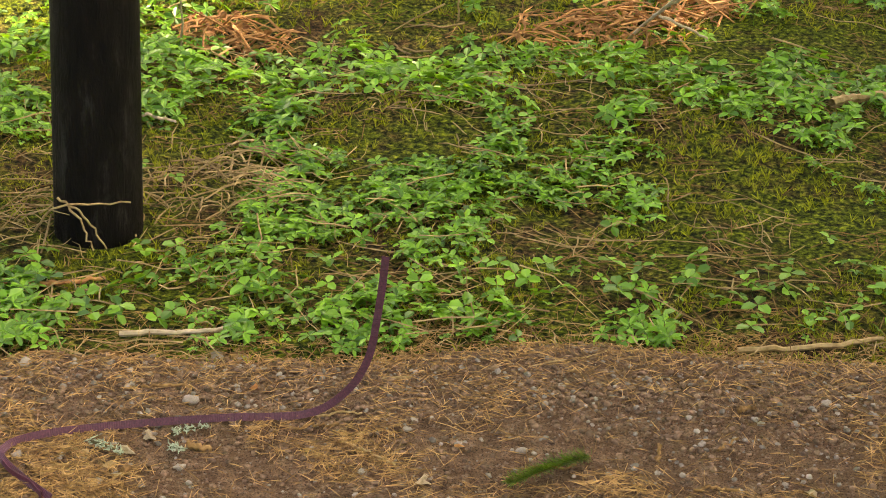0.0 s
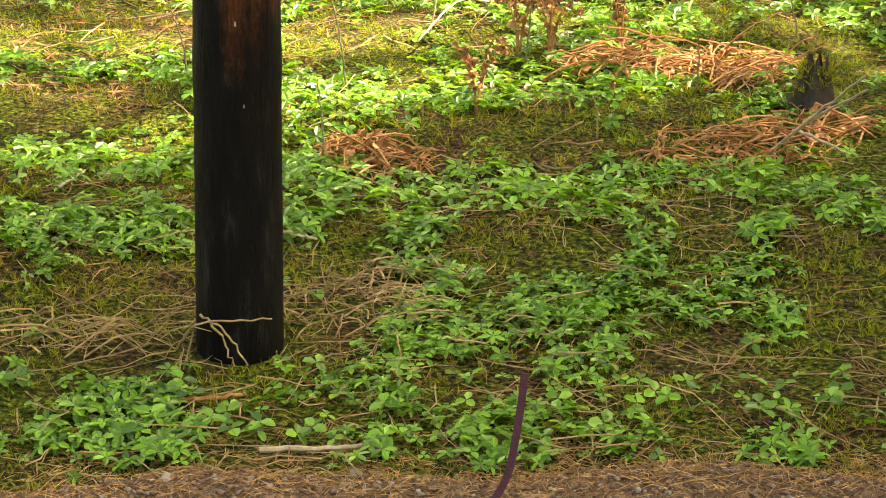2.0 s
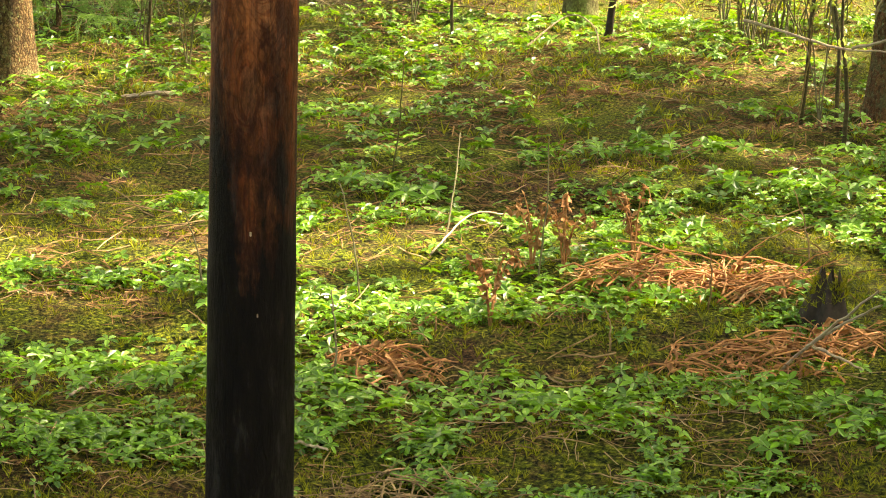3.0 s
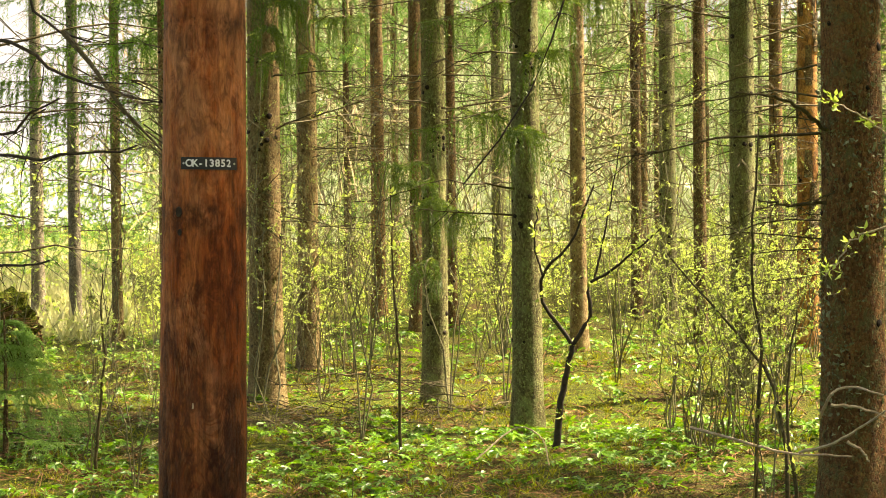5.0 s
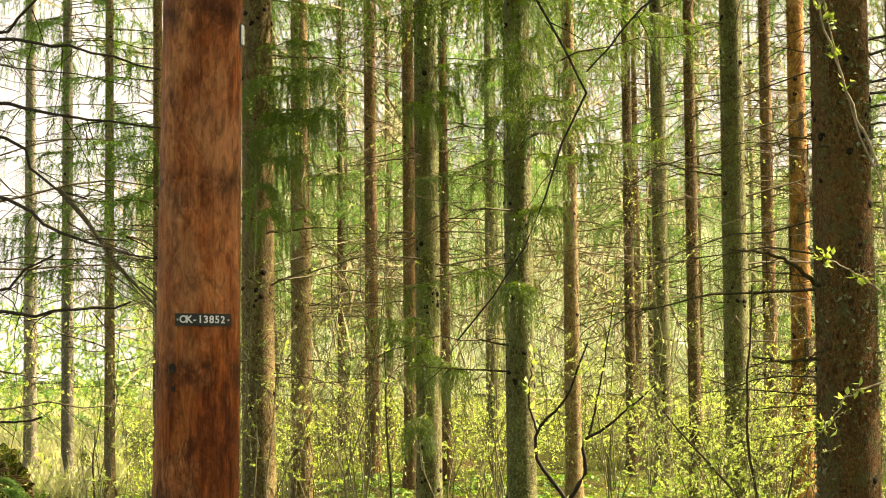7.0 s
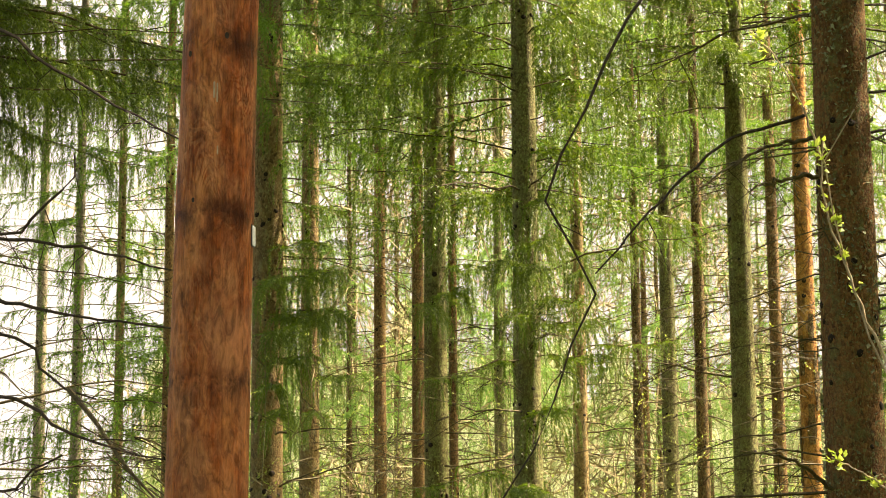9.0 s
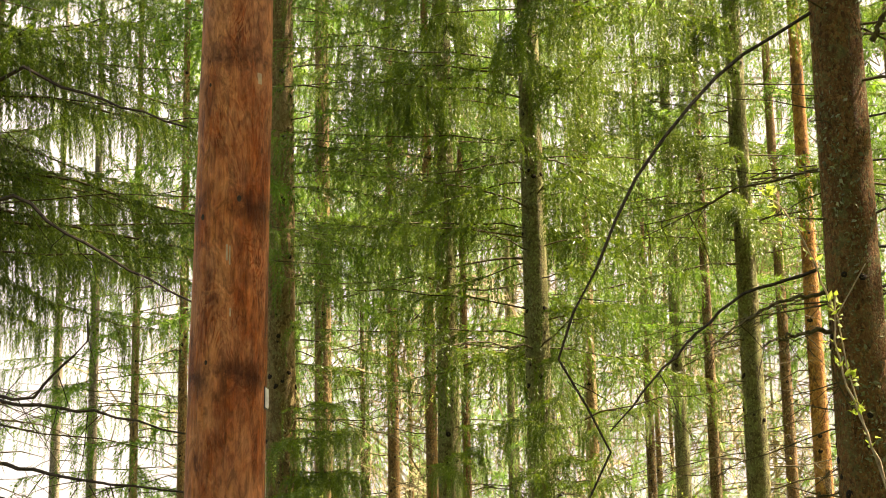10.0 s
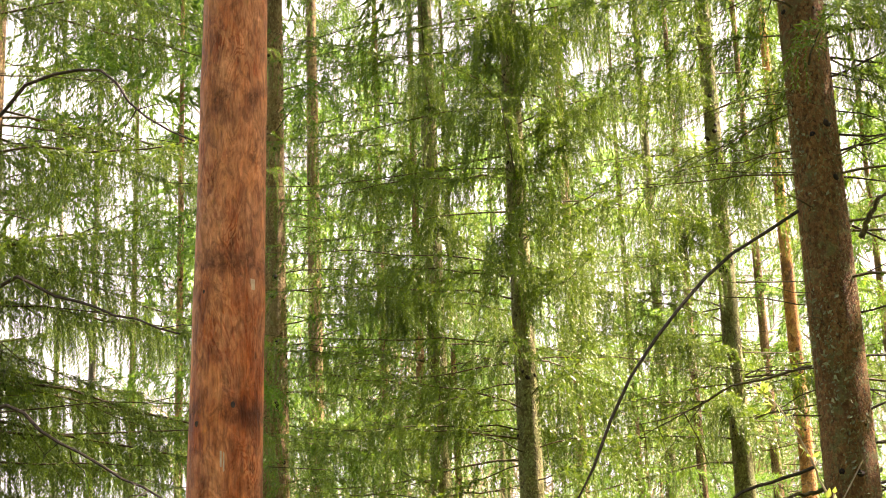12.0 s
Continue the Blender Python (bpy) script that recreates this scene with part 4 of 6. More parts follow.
def sprig(leaflets, rise, wide):
    v, f = [[-0.015, 0, 0], [0.015, 0, 0], [0, 0, rise]], [[0, 1, 2]]
    for i in range(leaflets):
        a = i * 2 * math.pi / leaflets + 0.3
        c, s = math.cos(a), math.sin(a)
        o = len(v)
        for x, y, z in ((0.02, 0, 0), (0.3, wide, 0.06), (0.62, wide * 0.75, 0.02), (0.75, 0, -0.08), (0.62, -wide * 0.75, 0.02), (0.3, -wide, 0.06)):
            v.append([c * x - s * y, s * x + c * y, rise + z])
        f += [[o, o + 1, o + 2], [o, o + 2, o + 3], [o, o + 3, o + 4], [o, o + 4, o + 5]]
    return np.array(v), np.array(f)


TREFOIL, FIVE = sprig(3, 0.8, 0.27), sprig(5, 0.9, 0.17)
BLADE_V, BLADE_F = [], []
for i in range(6):
    a, l = i * 1.05, 0.7 + 0.3 * (i % 3)
    o = len(BLADE_V)
    c, s = math.cos(a), math.sin(a)
    BLADE_V += [[-0.05 * s, 0.05 * c, 0], [0.05 * s, -0.05 * c, 0], [c * 0.25, s * 0.25, 0.6 * l], [c * 0.6, s * 0.6, l]]
    BLADE_F += [[o, o + 1, o + 2], [o, o + 2, o + 3]]


def scatter_ground(n, near, far_, spread=17.0, power=0.5, patch=None, cut=0.0, bare=0.05):
    """Places on the forest floor in the fan ahead, thinned by patches."""
    az = rng.uniform(-spread - 4, spread, n)
    d = np.sqrt(near ** 2 + (far_ ** 2 - near ** 2) * rng.uniform(0, 1, n) ** (1 / (2 * power)))
    x, y = d * np.sin(np.radians(az)), d * np.cos(np.radians(az))
    ok = y > edge_of_path(x) + bare
    if patch:
        ok &= rough(x + patch, y - patch, 0.4) + 0.8 * rough(y - patch, x + patch, 0.13) + rng.normal(size=n) * 0.3 > cut
    px, py = polar(POLE_AZ, POLE_D)
    ok &= np.hypot(x - px, y - py) > 0.11
    x, y = x[ok], y[ok]
    return np.stack([x, y, ground_z(x, y)], 1)


green = Soup()
for n, near, far_, size, cut in ((13000, 3.3, 4.7, 0.021, 0.7), (15000, 4.5, 8.0, 0.028, 0.1), (9000, 7.5, 14.0, 0.042, 0.1), (8000, 13.0, 26.0, 0.052, 0.0)):
    p = scatter_ground(n, near, far_, patch=3.0, cut=cut)
    half_ = len(p) // 2
    green.spread(*TREFOIL, frames_up(p[half_:], size * rng.uniform(0.4, 1.5, len(p) - half_), 0.4))
    green.spread(*FIVE, frames_up(p[:half_], size * rng.uniform(0.7, 1.9, half_), 0.35))
# a leafy fringe along the path
x_ = rng.uniform(-1.3, 1.4, 260)
y_ = edge_of_path(x_) + 0.14 + np.abs(rng.normal(size=260)) * 0.2
p = np.stack([x_, y_, ground_z(x_, y_)], 1)
green.spread(*TREFOIL, frames_up(p, 0.034 * rng.uniform(0.6, 1.4, len(p)), 0.35))
tagged(part("low_plants", green, SORREL), "bright green low leaves on the forest floor", "plants", kind="stuff")
moss = Soup()
for n, near, far_, size, cut in ((9500, 3.2, 5.0, 0.015, 0.0), (9000, 4.8, 8.5, 0.021, 0.0), (9000, 8.0, 20.0, 0.042, 0.0)):
    p = scatter_ground(n, near, far_, patch=9.0, cut=cut, bare=-0.02)
    moss.spread(BLADE_V, BLADE_F, frames_up(p, size * rng.uniform(0.5, 1.5, len(p)), 0.3))
tagged(part("moss_and_grass", moss, MOSS), "yellow-green moss and thin grass tufts", "moss", kind="stuff")

# ---- litter ----
reseed(34)


def stalks(n, near, far_, short, long_, thick, lift=0.01, patch=None, cut=0.0, tilt=0.12):
    """Dry stalks lying on the moss, one after the other."""
    for p in scatter_ground(n, near, far_, patch=patch, cut=cut, bare=-0.1):
        a, l = rng.uniform(0, 6.28), rng.uniform(short, long_)
        s = np.linspace(-0.5, 0.5, 4)[:, None]
        way = np.array([math.cos(a), math.sin(a), rng.normal() * tilt])
        pts = p + [0, 0, lift + rng.uniform(0, 0.025)] + way * l * s + rng.normal(size=(4, 3)) * [0.02 * l * 2, 0.02 * l * 2, 0.004]
        pts[:, 2] = np.maximum(pts[:, 2], ground_z(pts[:, 0], pts[:, 1]) + 0.002)
        yield tube(pts, thick * rng.uniform(0.5, 1.3) * np.array([1, 0.9, 0.8, 0.5]), 4)


dry = thing("dry_stalks", 0, 0, 0, "dry straw-coloured stalks and twigs on the moss", "litter")
rest = Soup()
for n, one in enumerate(stalks(1000, 3.25, 5.2, 0.04, 0.22, 0.0016, patch=5.0, cut=-0.4)):
    if n < 300:
        part("stalk", Soup().add(*one), STRAW, dry)
    else:
        rest.add(*one)
for one in stalks(700, 5.0, 11.0, 0.06, 0.3, 0.0026, patch=5.0, cut=-0.4, tilt=0.2):
    rest.add(*one)
tagged(part("stalk_litter", rest, STRAW, dry), kind="stuff")

NEEDLE_V = np.array([[-0.5, -0.03, 0], [0.5, -0.02, 0], [0.5, 0.02, 0.0], [-0.5, 0.03, 0.0], [0, 0, 0.05]])
NEEDLE_F = np.array([[0, 1, 4], [1, 2, 4], [2, 3, 4], [3, 0, 4]])
k = 60000
x_, y_ = rng.uniform(-1.0, 1.0, k), rng.uniform(2.4, 3.45, k)
x_[:3000] = rng.uniform(-1.1, 1.1, 3000)
y_[:3000] = edge_of_path(x_[:3000]) + rng.normal(size=3000) * 0.11
# drifts and bare trodden places: centre, radius, weight
drift_ = 0.9 * rough(x_ + 2, y_, 0.20) + 0.5 * rough(y_, x_ + 5, 0.07) - 0.9
for cx, cy, cr, cw in ((-0.12, 2.81, 0.09, 2.6), (-0.17, 2.90, 0.10, 2.2), (-0.43, 2.95, 0.13, 1.3), (-0.56, 2.86, 0.11, 2.0), (-0.68, 2.90, 0.10, 1.6), (-0.61, 2.73, 0.09, 1.8), (-0.24, 2.96, 0.08, 1.8), (0.59, 2.78, 0.10, 1.8), (0.3, 2.76, 0.12, 1.2), (-0.31, 2.80, 0.12, -2.5), (0.55, 3.0, 0.15, -2.0), (0.42, 2.92, 0.10, -1.5)):
    drift_ = drift_ + cw * (0.8 + 0.35 * rough(x_ - cx, y_ + cx, 0.06)) * np.exp(-((x_ - cx) ** 2 + ((y_ - cy) * 1.3) ** 2) / (1.3 * cr) ** 2)
keep_ = drift_ + rng.normal(size=k) * 0.75 + np.clip((y_ - 3.05) * 3, 0, 0.7) > 0.75
keep_[:3000] = True
keep_ |= rng.uniform(size=k) < 0.035
p = np.stack([x_, y_, np.maximum(path_z(x_, y_), ground_z(x_, y_)) + 0.006], 1)[keep_]
m = frames_up(p, 1.0, 0.22)
m[:, :, 0] *= 0.032 * rng.uniform(0.4, 1.5, (len(p), 1))
m[:, :, 1] *= 0.019
m[:, :, 2] *= 0.03
tagged(part("fallen_needles", Soup().spread(NEEDLE_V, NEEDLE_F, m), NEEDLE_LITTER), "orange-brown conifer needles fallen on the path", "litter", kind="stuff")


k_ = scatter_ground(9000, 3.2, 6.0, patch=17.0, cut=-0.3, bare=-0.2)
m = frames_up(k_ + [0, 0, 0.006], 1.0, 0.35)
m[:, :, 0] *= 0.055 * rng.uniform(0.4, 1.6, (len(k_), 1))
m[:, :, 1] *= 0.045
m[:, :, 2] *= 0.045
k2_ = scatter_ground(12000, 5.5, 13.0, patch=17.0, cut=-0.2, bare=-0.2)
m2 = frames_up(k2_ + [0, 0, 0.01], 1.0, 0.35)
m2[:, :, 0] *= 0.10 * rng.uniform(0.4, 1.6, (len(k2_), 1))
m2[:, :, 1] *= 0.09
m2[:, :, 2] *= 0.09
k3_ = scatter_ground(9000, 9.0, 20.0, patch=17.0, cut=-0.1, bare=-0.2)
m3 = frames_up(k3_ + [0, 0, 0.015], 1.0, 0.45)
m3[:, :, 0] *= 0.10 * rng.uniform(0.4, 1.6, (len(k3_), 1))
m3[:, :, 1] *= 0.14
m3[:, :, 2] *= 0.2
tagged(part("forest_litter", Soup().spread(NEEDLE_V, NEEDLE_F, np.concatenate([m, m2, m3])), BROWN_LITTER), "brown twiglets and needles littering the moss", "litter", kind="stuff")


def pebble(seed, detail=2):
    r = np.random.default_rng(seed)
    bm = bmesh.new()
    bmesh.ops.create_icosphere(bm, subdivisions=detail, radius=0.5)
    k = r.normal(size=(5, 3)) * 3.2
    ph = r.uniform(0, 6, 5)
    for v in bm.verts:
        c = np.array(v.co)
        v.co *= 1 + 0.24 * float(np.sum(np.sin(k @ c * 2 + ph))) / 2
        v.co.z *= 0.6
    me = bpy.data.meshes.new("stone")
    bm.to_mesh(me)
    bm.free()
    for pl in me.polygons:
        pl.use_smooth = True
    me.materials.append(STONE)
    return me


PEBBLES = [pebble(s) for s in range(5)]


def mesh_arrays(me):
    v = np.array([tuple(q.co) for q in me.vertices])
    return v, np.array([tuple(q.vertices) for q in me.polygons])


grit, crumbs = Soup(), Soup()
small = mesh_arrays(pebble(11, 1))
for so, k, lo, hi in ((grit, 2300, 0.003, 0.016), (crumbs, 8000, 0.004, 0.018)):
    x_, y_ = rng.uniform(-0.95, 0.95, k), rng.uniform(2.4, 3.4, k)
    y_[:k // 3] = 3.12 + rng.normal(size=k // 3) * 0.10
    big_ = lo + (hi - lo) * rng.uniform(0, 1, k) ** 2.6
    p = np.stack([x_, y_, path_z(x_, y_) + 0.12 * big_], 1)
    so.spread(*small, frames_up(p, big_, 0.3))
tagged(part("grit", grit, STONE), "grey grit trodden into the path", "grit", kind="stuff")
tagged(part("earth_crumbs", crumbs, CRUMB), "brown crumbs of earth on the path", "earth", kind="stuff")

STONES = [
    (-0.431, 3.038, 0.032, 0), (-0.413, 3.270, 0.030, 1), (-0.369, 3.271, 0.026, 2), (-0.750, 3.163, 0.027, 3),
    (0.039, 2.912, 0.019, 4), (-0.051, 2.960, 0.018, 0), (0.144, 2.898, 0.021, 1), (-0.253, 3.300, 0.026, 2),
    (-0.359, 3.105, 0.014, 3), (-0.560, 3.157, 0.017, 4), (-0.693, 2.822, 0.021, 0), (-0.545, 2.754, 0.017, 1),
    (-0.523, 2.787, 0.013, 2), (-0.423, 2.819, 0.021, 3), (-0.121, 2.819, 0.019, 4), (0.692, 3.093, 0.023, 0),
    (0.779, 3.104, 0.015, 1), (0.582, 2.833, 0.012, 2), (-0.489, 2.926, 0.023, 3), (0.453, 2.944, 0.012, 4),
    (0.558, 3.040, 0.014, 0), (-0.068, 2.887, 0.012, 1), (-0.217, 3.094, 0.012, 2), (-0.426, 3.190, 0.015, 3),
]
for x, y, size, s in STONES:
    ob = tagged(part("stone", PEBBLES[s], STONE), "small pale grey stone lying on the path", "stone", "path stones")
    ob.location = (x, y, float(path_z(x, y)) + size * 0.15)
    ob.rotation_euler, ob.scale = (0, 0, s * 1.3 + x * 7), (size, size * 0.8, size * 0.8)

# ---- branches and shrubs that stand out ----
reseed(41)


def smooth_line(points, n=14):
    """A rounded line through a few places."""
    p = np.asarray(points, float)
    t = np.r_[0, np.cumsum(np.linalg.norm(np.diff(p, axis=0), axis=1))]
    t /= t[-1]
    ext = np.vstack([2 * p[0] - p[1], p, 2 * p[-1] - p[-2]])
    out = []
    for u in np.linspace(0, 1, n):
        i = min(int(np.searchsorted(t, u, "right")) - 1, len(p) - 2)
        s = (u - t[i]) / (t[i + 1] - t[i] + 1e-9)
        a, b, c, d = ext[i:i + 4]
        out.append(0.5 * (2 * b + (c - a) * s + (2 * a - 5 * b + 4 * c - d) * s ** 2 + (3 * b - a - 3 * c + d) * s ** 3))
    return np.array(out)


def limb(points, thick, thin, n=14, sides=6, wander=0.0):
    p = smooth_line(points, n)
    p[1:-1] += rng.normal(size=(n - 2, 3)) * wander
    return tube(p, np.linspace(thick, thin, n), sides)


def branch_of(tree, points, thick, thin, mat, name="branch", label="", twigs=0, twig=0.3, sag=-0.5):
    """A branch given in the world, as a part of a standing tree."""
    base = np.array(tree.location)
    pts = np.asarray(points, float) - base
    so = Soup().add(*limb(pts, thick, thin, 18, 6, 0.006))
    line = smooth_line(pts, 40)
    for _ in range(twigs):
        k = int(rng.integers(8, 39))
        way = np.array([rng.normal(), rng.normal(), rng.normal() * 0.5 + sag])
        q = np.linspace(0, 1, 5)[:, None]
        l = twig * rng.uniform(0.4, 1.3)
        so.add(*tube(line[k] + way / np.linalg.norm(way) * l * q + np.array([0, 0, -0.2 * l]) * q ** 2 + rng.normal(size=(5, 3)) * 0.008, thin * 0.7 * (1.1 - q[:, 0]), 3))
    return part(name, so, mat, tree, label)


left_tree, big_tree = standing[-20.5], standing[8.45]
lx, ly = left_tree.location.x, left_tree.location.y
for z, pts in (
    (2.7, [(-2.256, 7.884, 2.562), (-2.107, 7.821, 2.409), (-1.985, 7.750, 2.326), (-1.858, 7.678, 2.281)]),
    (2.4, [(-2.204, 7.690, 2.289), (-1.973, 7.546, 2.157), (-1.807, 7.485, 2.095), (-1.512, 7.346, 2.018)]),
    (1.9, [(-2.211, 7.689, 1.831), (-1.917, 7.561, 1.832), (-1.713, 7.507, 1.836), (-1.625, 7.424, 1.857)]),
    (1.9, [(-2.265, 7.881, 1.930), (-2.176, 7.802, 1.983), (-2.006, 7.744, 2.062)]),
    (2.9, [(-1.998, 7.746, 2.632), (-1.847, 7.681, 2.607), (-1.550, 7.644, 2.557)]),
    (3.3, [(-2.327, 7.863, 2.988), (-2.148, 7.810, 3.071), (-1.993, 7.748, 3.198), (-1.984, 7.750, 3.294)]),
    (3.2, [(-2.283, 7.876, 2.977), (-1.942, 7.761, 2.905), (-1.554, 7.644, 2.792)]),
    (4.0, [(-2.421, 7.834, 4.403), (-2.090, 7.722, 4.299), (-1.823, 7.584, 4.162), (-1.520, 7.446, 4.012)]),
    (3.6, [(-2.399, 7.841, 3.857), (-2.115, 7.715, 3.677), (-1.795, 7.591, 3.467), (-1.486, 7.453, 3.285)]),
    (4.6, [(-2.426, 7.833, 5.224), (-1.998, 7.747, 5.377), (-1.732, 7.605, 5.076), (-1.487, 7.555, 4.906)]),
    (1.4, [(-2.272, 7.879, 1.389), (-2.158, 7.807, 1.390), (-2.054, 7.732, 1.409)]),
):
    branch_of(left_tree, [(lx + 0.1, ly, z), *pts], 0.013, 0.004, DARK_STEM, label="thin dark bare branch", twigs=12, twig=0.3)
# a dead hanging spray of lichen-grey twigs
grey_twigs = Soup()
for _ in range(14):
    u = rng.uniform(0, 1)
    root = np.array((-1.922, 7.663, 2.281)) * (1 - u) + np.array((-1.500, 7.246, 1.855)) * u + rng.normal(size=3) * 0.05 - np.array(left_tree.location)
    dead_branch(grey_twigs, root, rng.uniform(0.5, 2.6), rng.uniform(0.25, 0.5), rng.uniform(-0.9, -0.2), 0.003, 9)
grey_twigs.add(*limb(np.array([(-1.985, 7.750, 2.326), (-1.835, 7.581, 2.184), (-1.686, 7.411, 2.016), (-1.490, 7.248, 1.834)]) - np.array(left_tree.location), 0.012, 0.004))
tagged(part("twig_spray", grey_twigs, GREY_TWIG, left_tree, "hanging grey lichen-covered dead twigs"), kind="stuff")

# single living boughs that hang into view
reseed(43)


def hang_boughs(tree, count, low, high, toward, fan, long_, per=44, size=0.15):
    for n in range(count):
        nd, wd = Soup(), Soup()
        h = low + (high - low) * (n + rng.uniform(0, 1)) / count
        bough(nd, wd, np.array([0, 0, h]), radians(toward + rng.uniform(-fan, fan)), long_ * rng.uniform(0.7, 1.15), rng.uniform(-0.05, 0.2), per, size, 1.1, 0.006, FINE)
        part("needle_spray", nd, NEEDLES, part("bough", wd, GREY_TWIG, tree))


hang_boughs(left_tree, 19, 3.65, 5.0, 72, 48, 1.9, 95, 0.115)
hang_boughs(left_tree, 8, 5.0, 7.4, 72, 50, 2.0, 85, 0.115)
hang_boughs(standing[-17.6], 10, 4.4, 8.6, 95, 60, 1.6, 80, 0.125)
hang_boughs(standing[-0.98], 16, 4.8, 8.8, 200, 100, 1.9)
hang_boughs(standing[-3.68], 6, 5.4, 9.0, 190, 100, 1.7)
hang_boughs(standing[5.33], 10, 5.0, 9.0, 190, 100, 1.9)
hang_boughs(standing[-8.65], 10, 3.6, 7.0, 100, 40, 1.3)
hang_boughs(standing[-3.68], 3, 1.2, 2.4, 150, 60, 1.1, 50, 0.12)
hang_boughs(standing[-0.98], 4, 2.2, 4.2, 160, 90, 1.2, 40, 0.13)


def bough_to(tree, target, per=70, size=0.14):
    """One bough that reaches from its trunk to a place in the world."""
    x, y, z = np.array(target) - np.array(tree.location)
    nd, wd = Soup(), Soup()
    reach = math.hypot(x, y)
    bough(nd, wd, np.array([0, 0, z + 0.25 + 0.05 * reach]), math.atan2(x, y), reach * 1.05, 0.12, int(per * min(1.0, 0.25 + reach / 1.8)), size, 1.2, 0.006, FINE)
    part("needle_spray", nd, NEEDLES, part("bough", wd, GREY_TWIG, tree))


for key, targets in (
    (-8.65, [(-1.908, 14.676, 3.303), (-1.682, 14.805, 3.617), (-2.133, 14.544, 2.737), (-1.844, 14.483, 2.939), (-1.579, 14.816, 3.269), (-2.203, 14.635, 3.562), (-1.988, 14.565, 2.522), (-1.732, 14.698, 3.863), (-2.093, 14.449, 3.153)]),
    (-7.40, [(-2.279, 18.359, 3.728), (-1.976, 18.495, 3.195), (-2.171, 18.271, 2.805), (-2.018, 18.490, 4.227)]),
    (-3.68, [(-1.152, 14.655, 1.532), (-0.914, 14.571, 1.402), (-0.627, 14.787, 1.310), (-0.911, 14.572, 3.314), (-0.711, 14.883, 3.478), (-0.517, 14.991, 3.707)]),
    (-0.98, [(0.323, 13.096, 3.004), (0.172, 12.999, 3.148), (0.068, 13.200, 2.406), (-0.184, 12.899, 1.866), (0.398, 13.194, 2.783), (-0.218, 12.798, 3.319), (-0.504, 12.990, 3.427), (-0.085, 12.800, 3.541)]),
    (0.55, [(1.097, 18.968, 3.512), (0.149, 19.199, 4.281), (0.263, 19.198, 4.503), (0.879, 19.280, 4.503)]),
):
    for target in targets:
        bough_to(standing[key], target)

# heavy curtains of needles high in the crowns
for key, targets in (
    (-0.98, [(-0.208, 12.598, 7.889), (0.212, 12.398, 7.407), (-0.443, 12.492, 7.018), (0.095, 12.700, 6.812), (0.437, 12.492, 7.834), (-0.165, 12.599, 6.323), (0.554, 12.788, 7.123), (-0.466, 12.792, 7.820), (0.289, 12.697, 5.923), (-0.400, 12.594, 5.993)]),
    (-3.68, [(-0.865, 14.374, 8.107), (-1.129, 14.556, 7.507), (-1.066, 14.461, 6.319), (-0.772, 14.379, 6.932), (-1.177, 14.552, 6.515), (-0.867, 14.374, 5.581)]),
    (5.33, [(1.037, 14.964, 8.243), (1.205, 14.751, 7.533), (0.993, 14.967, 7.038), (1.067, 14.761, 5.948), (1.270, 14.846, 5.415), (1.478, 14.927, 7.387)]),
    (0.55, [(0.505, 18.993, 8.547), (0.165, 19.199, 7.772), (0.395, 18.996, 6.813), (0.244, 19.198, 7.474)]),
):
    for target in targets:
        bough_to(standing[key], target, 100, 0.175)
# long unseen boughs over the path, added to shade a sun patch on it
for key, targets in (
    (61.55, [(3.40, 4.71, 6.5), (3.62, 4.63, 6.8), (4.41, 5.16, 8.0), (4.62, 5.21, 8.0), (4.05, 4.99, 7.4), (5.01, 5.32, 8.6)]),
    (48.06, [(5.53, 5.62, 9.5), (5.61, 5.78, 9.6), (5.93, 5.73, 10.0), (5.14, 5.51, 9.0)]),
):
    for target in targets:
        x, y, z = np.array(target) - np.array(standing[key].location)
        nd, wd = Soup(), Soup()
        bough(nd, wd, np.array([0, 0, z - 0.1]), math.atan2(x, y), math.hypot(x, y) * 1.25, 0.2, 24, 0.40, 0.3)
        part("needle_spray", nd, LIT_TONE_NEEDLES, part("bough", wd, GREY_TWIG, standing[key]))

# dry twigs on the lower trunks of the thick spruce and its neighbour
for key, facing, count, low, high in ((8.45, 262, 34, 1.2, 6.2), (5.33, 80, 30, 1.4, 6.5), (5.33, 250, 12, 1.6, 6.5), (-3.68, 250, 14, 2.0, 6.0), (-3.68, 90, 10, 2.0, 6.0)):
    for _ in range(count):
        so = Soup()
        dead_branch(so, np.array([0, 0, rng.uniform(low, high)]), radians(facing + rng.uniform(-55, 55)), rng.uniform(0.35, 1.25), rng.uniform(-0.12, 0.2), rng.uniform(0.0028, 0.006), 6)
        part("dead_branch", so, GREY_TWIG, standing[key])

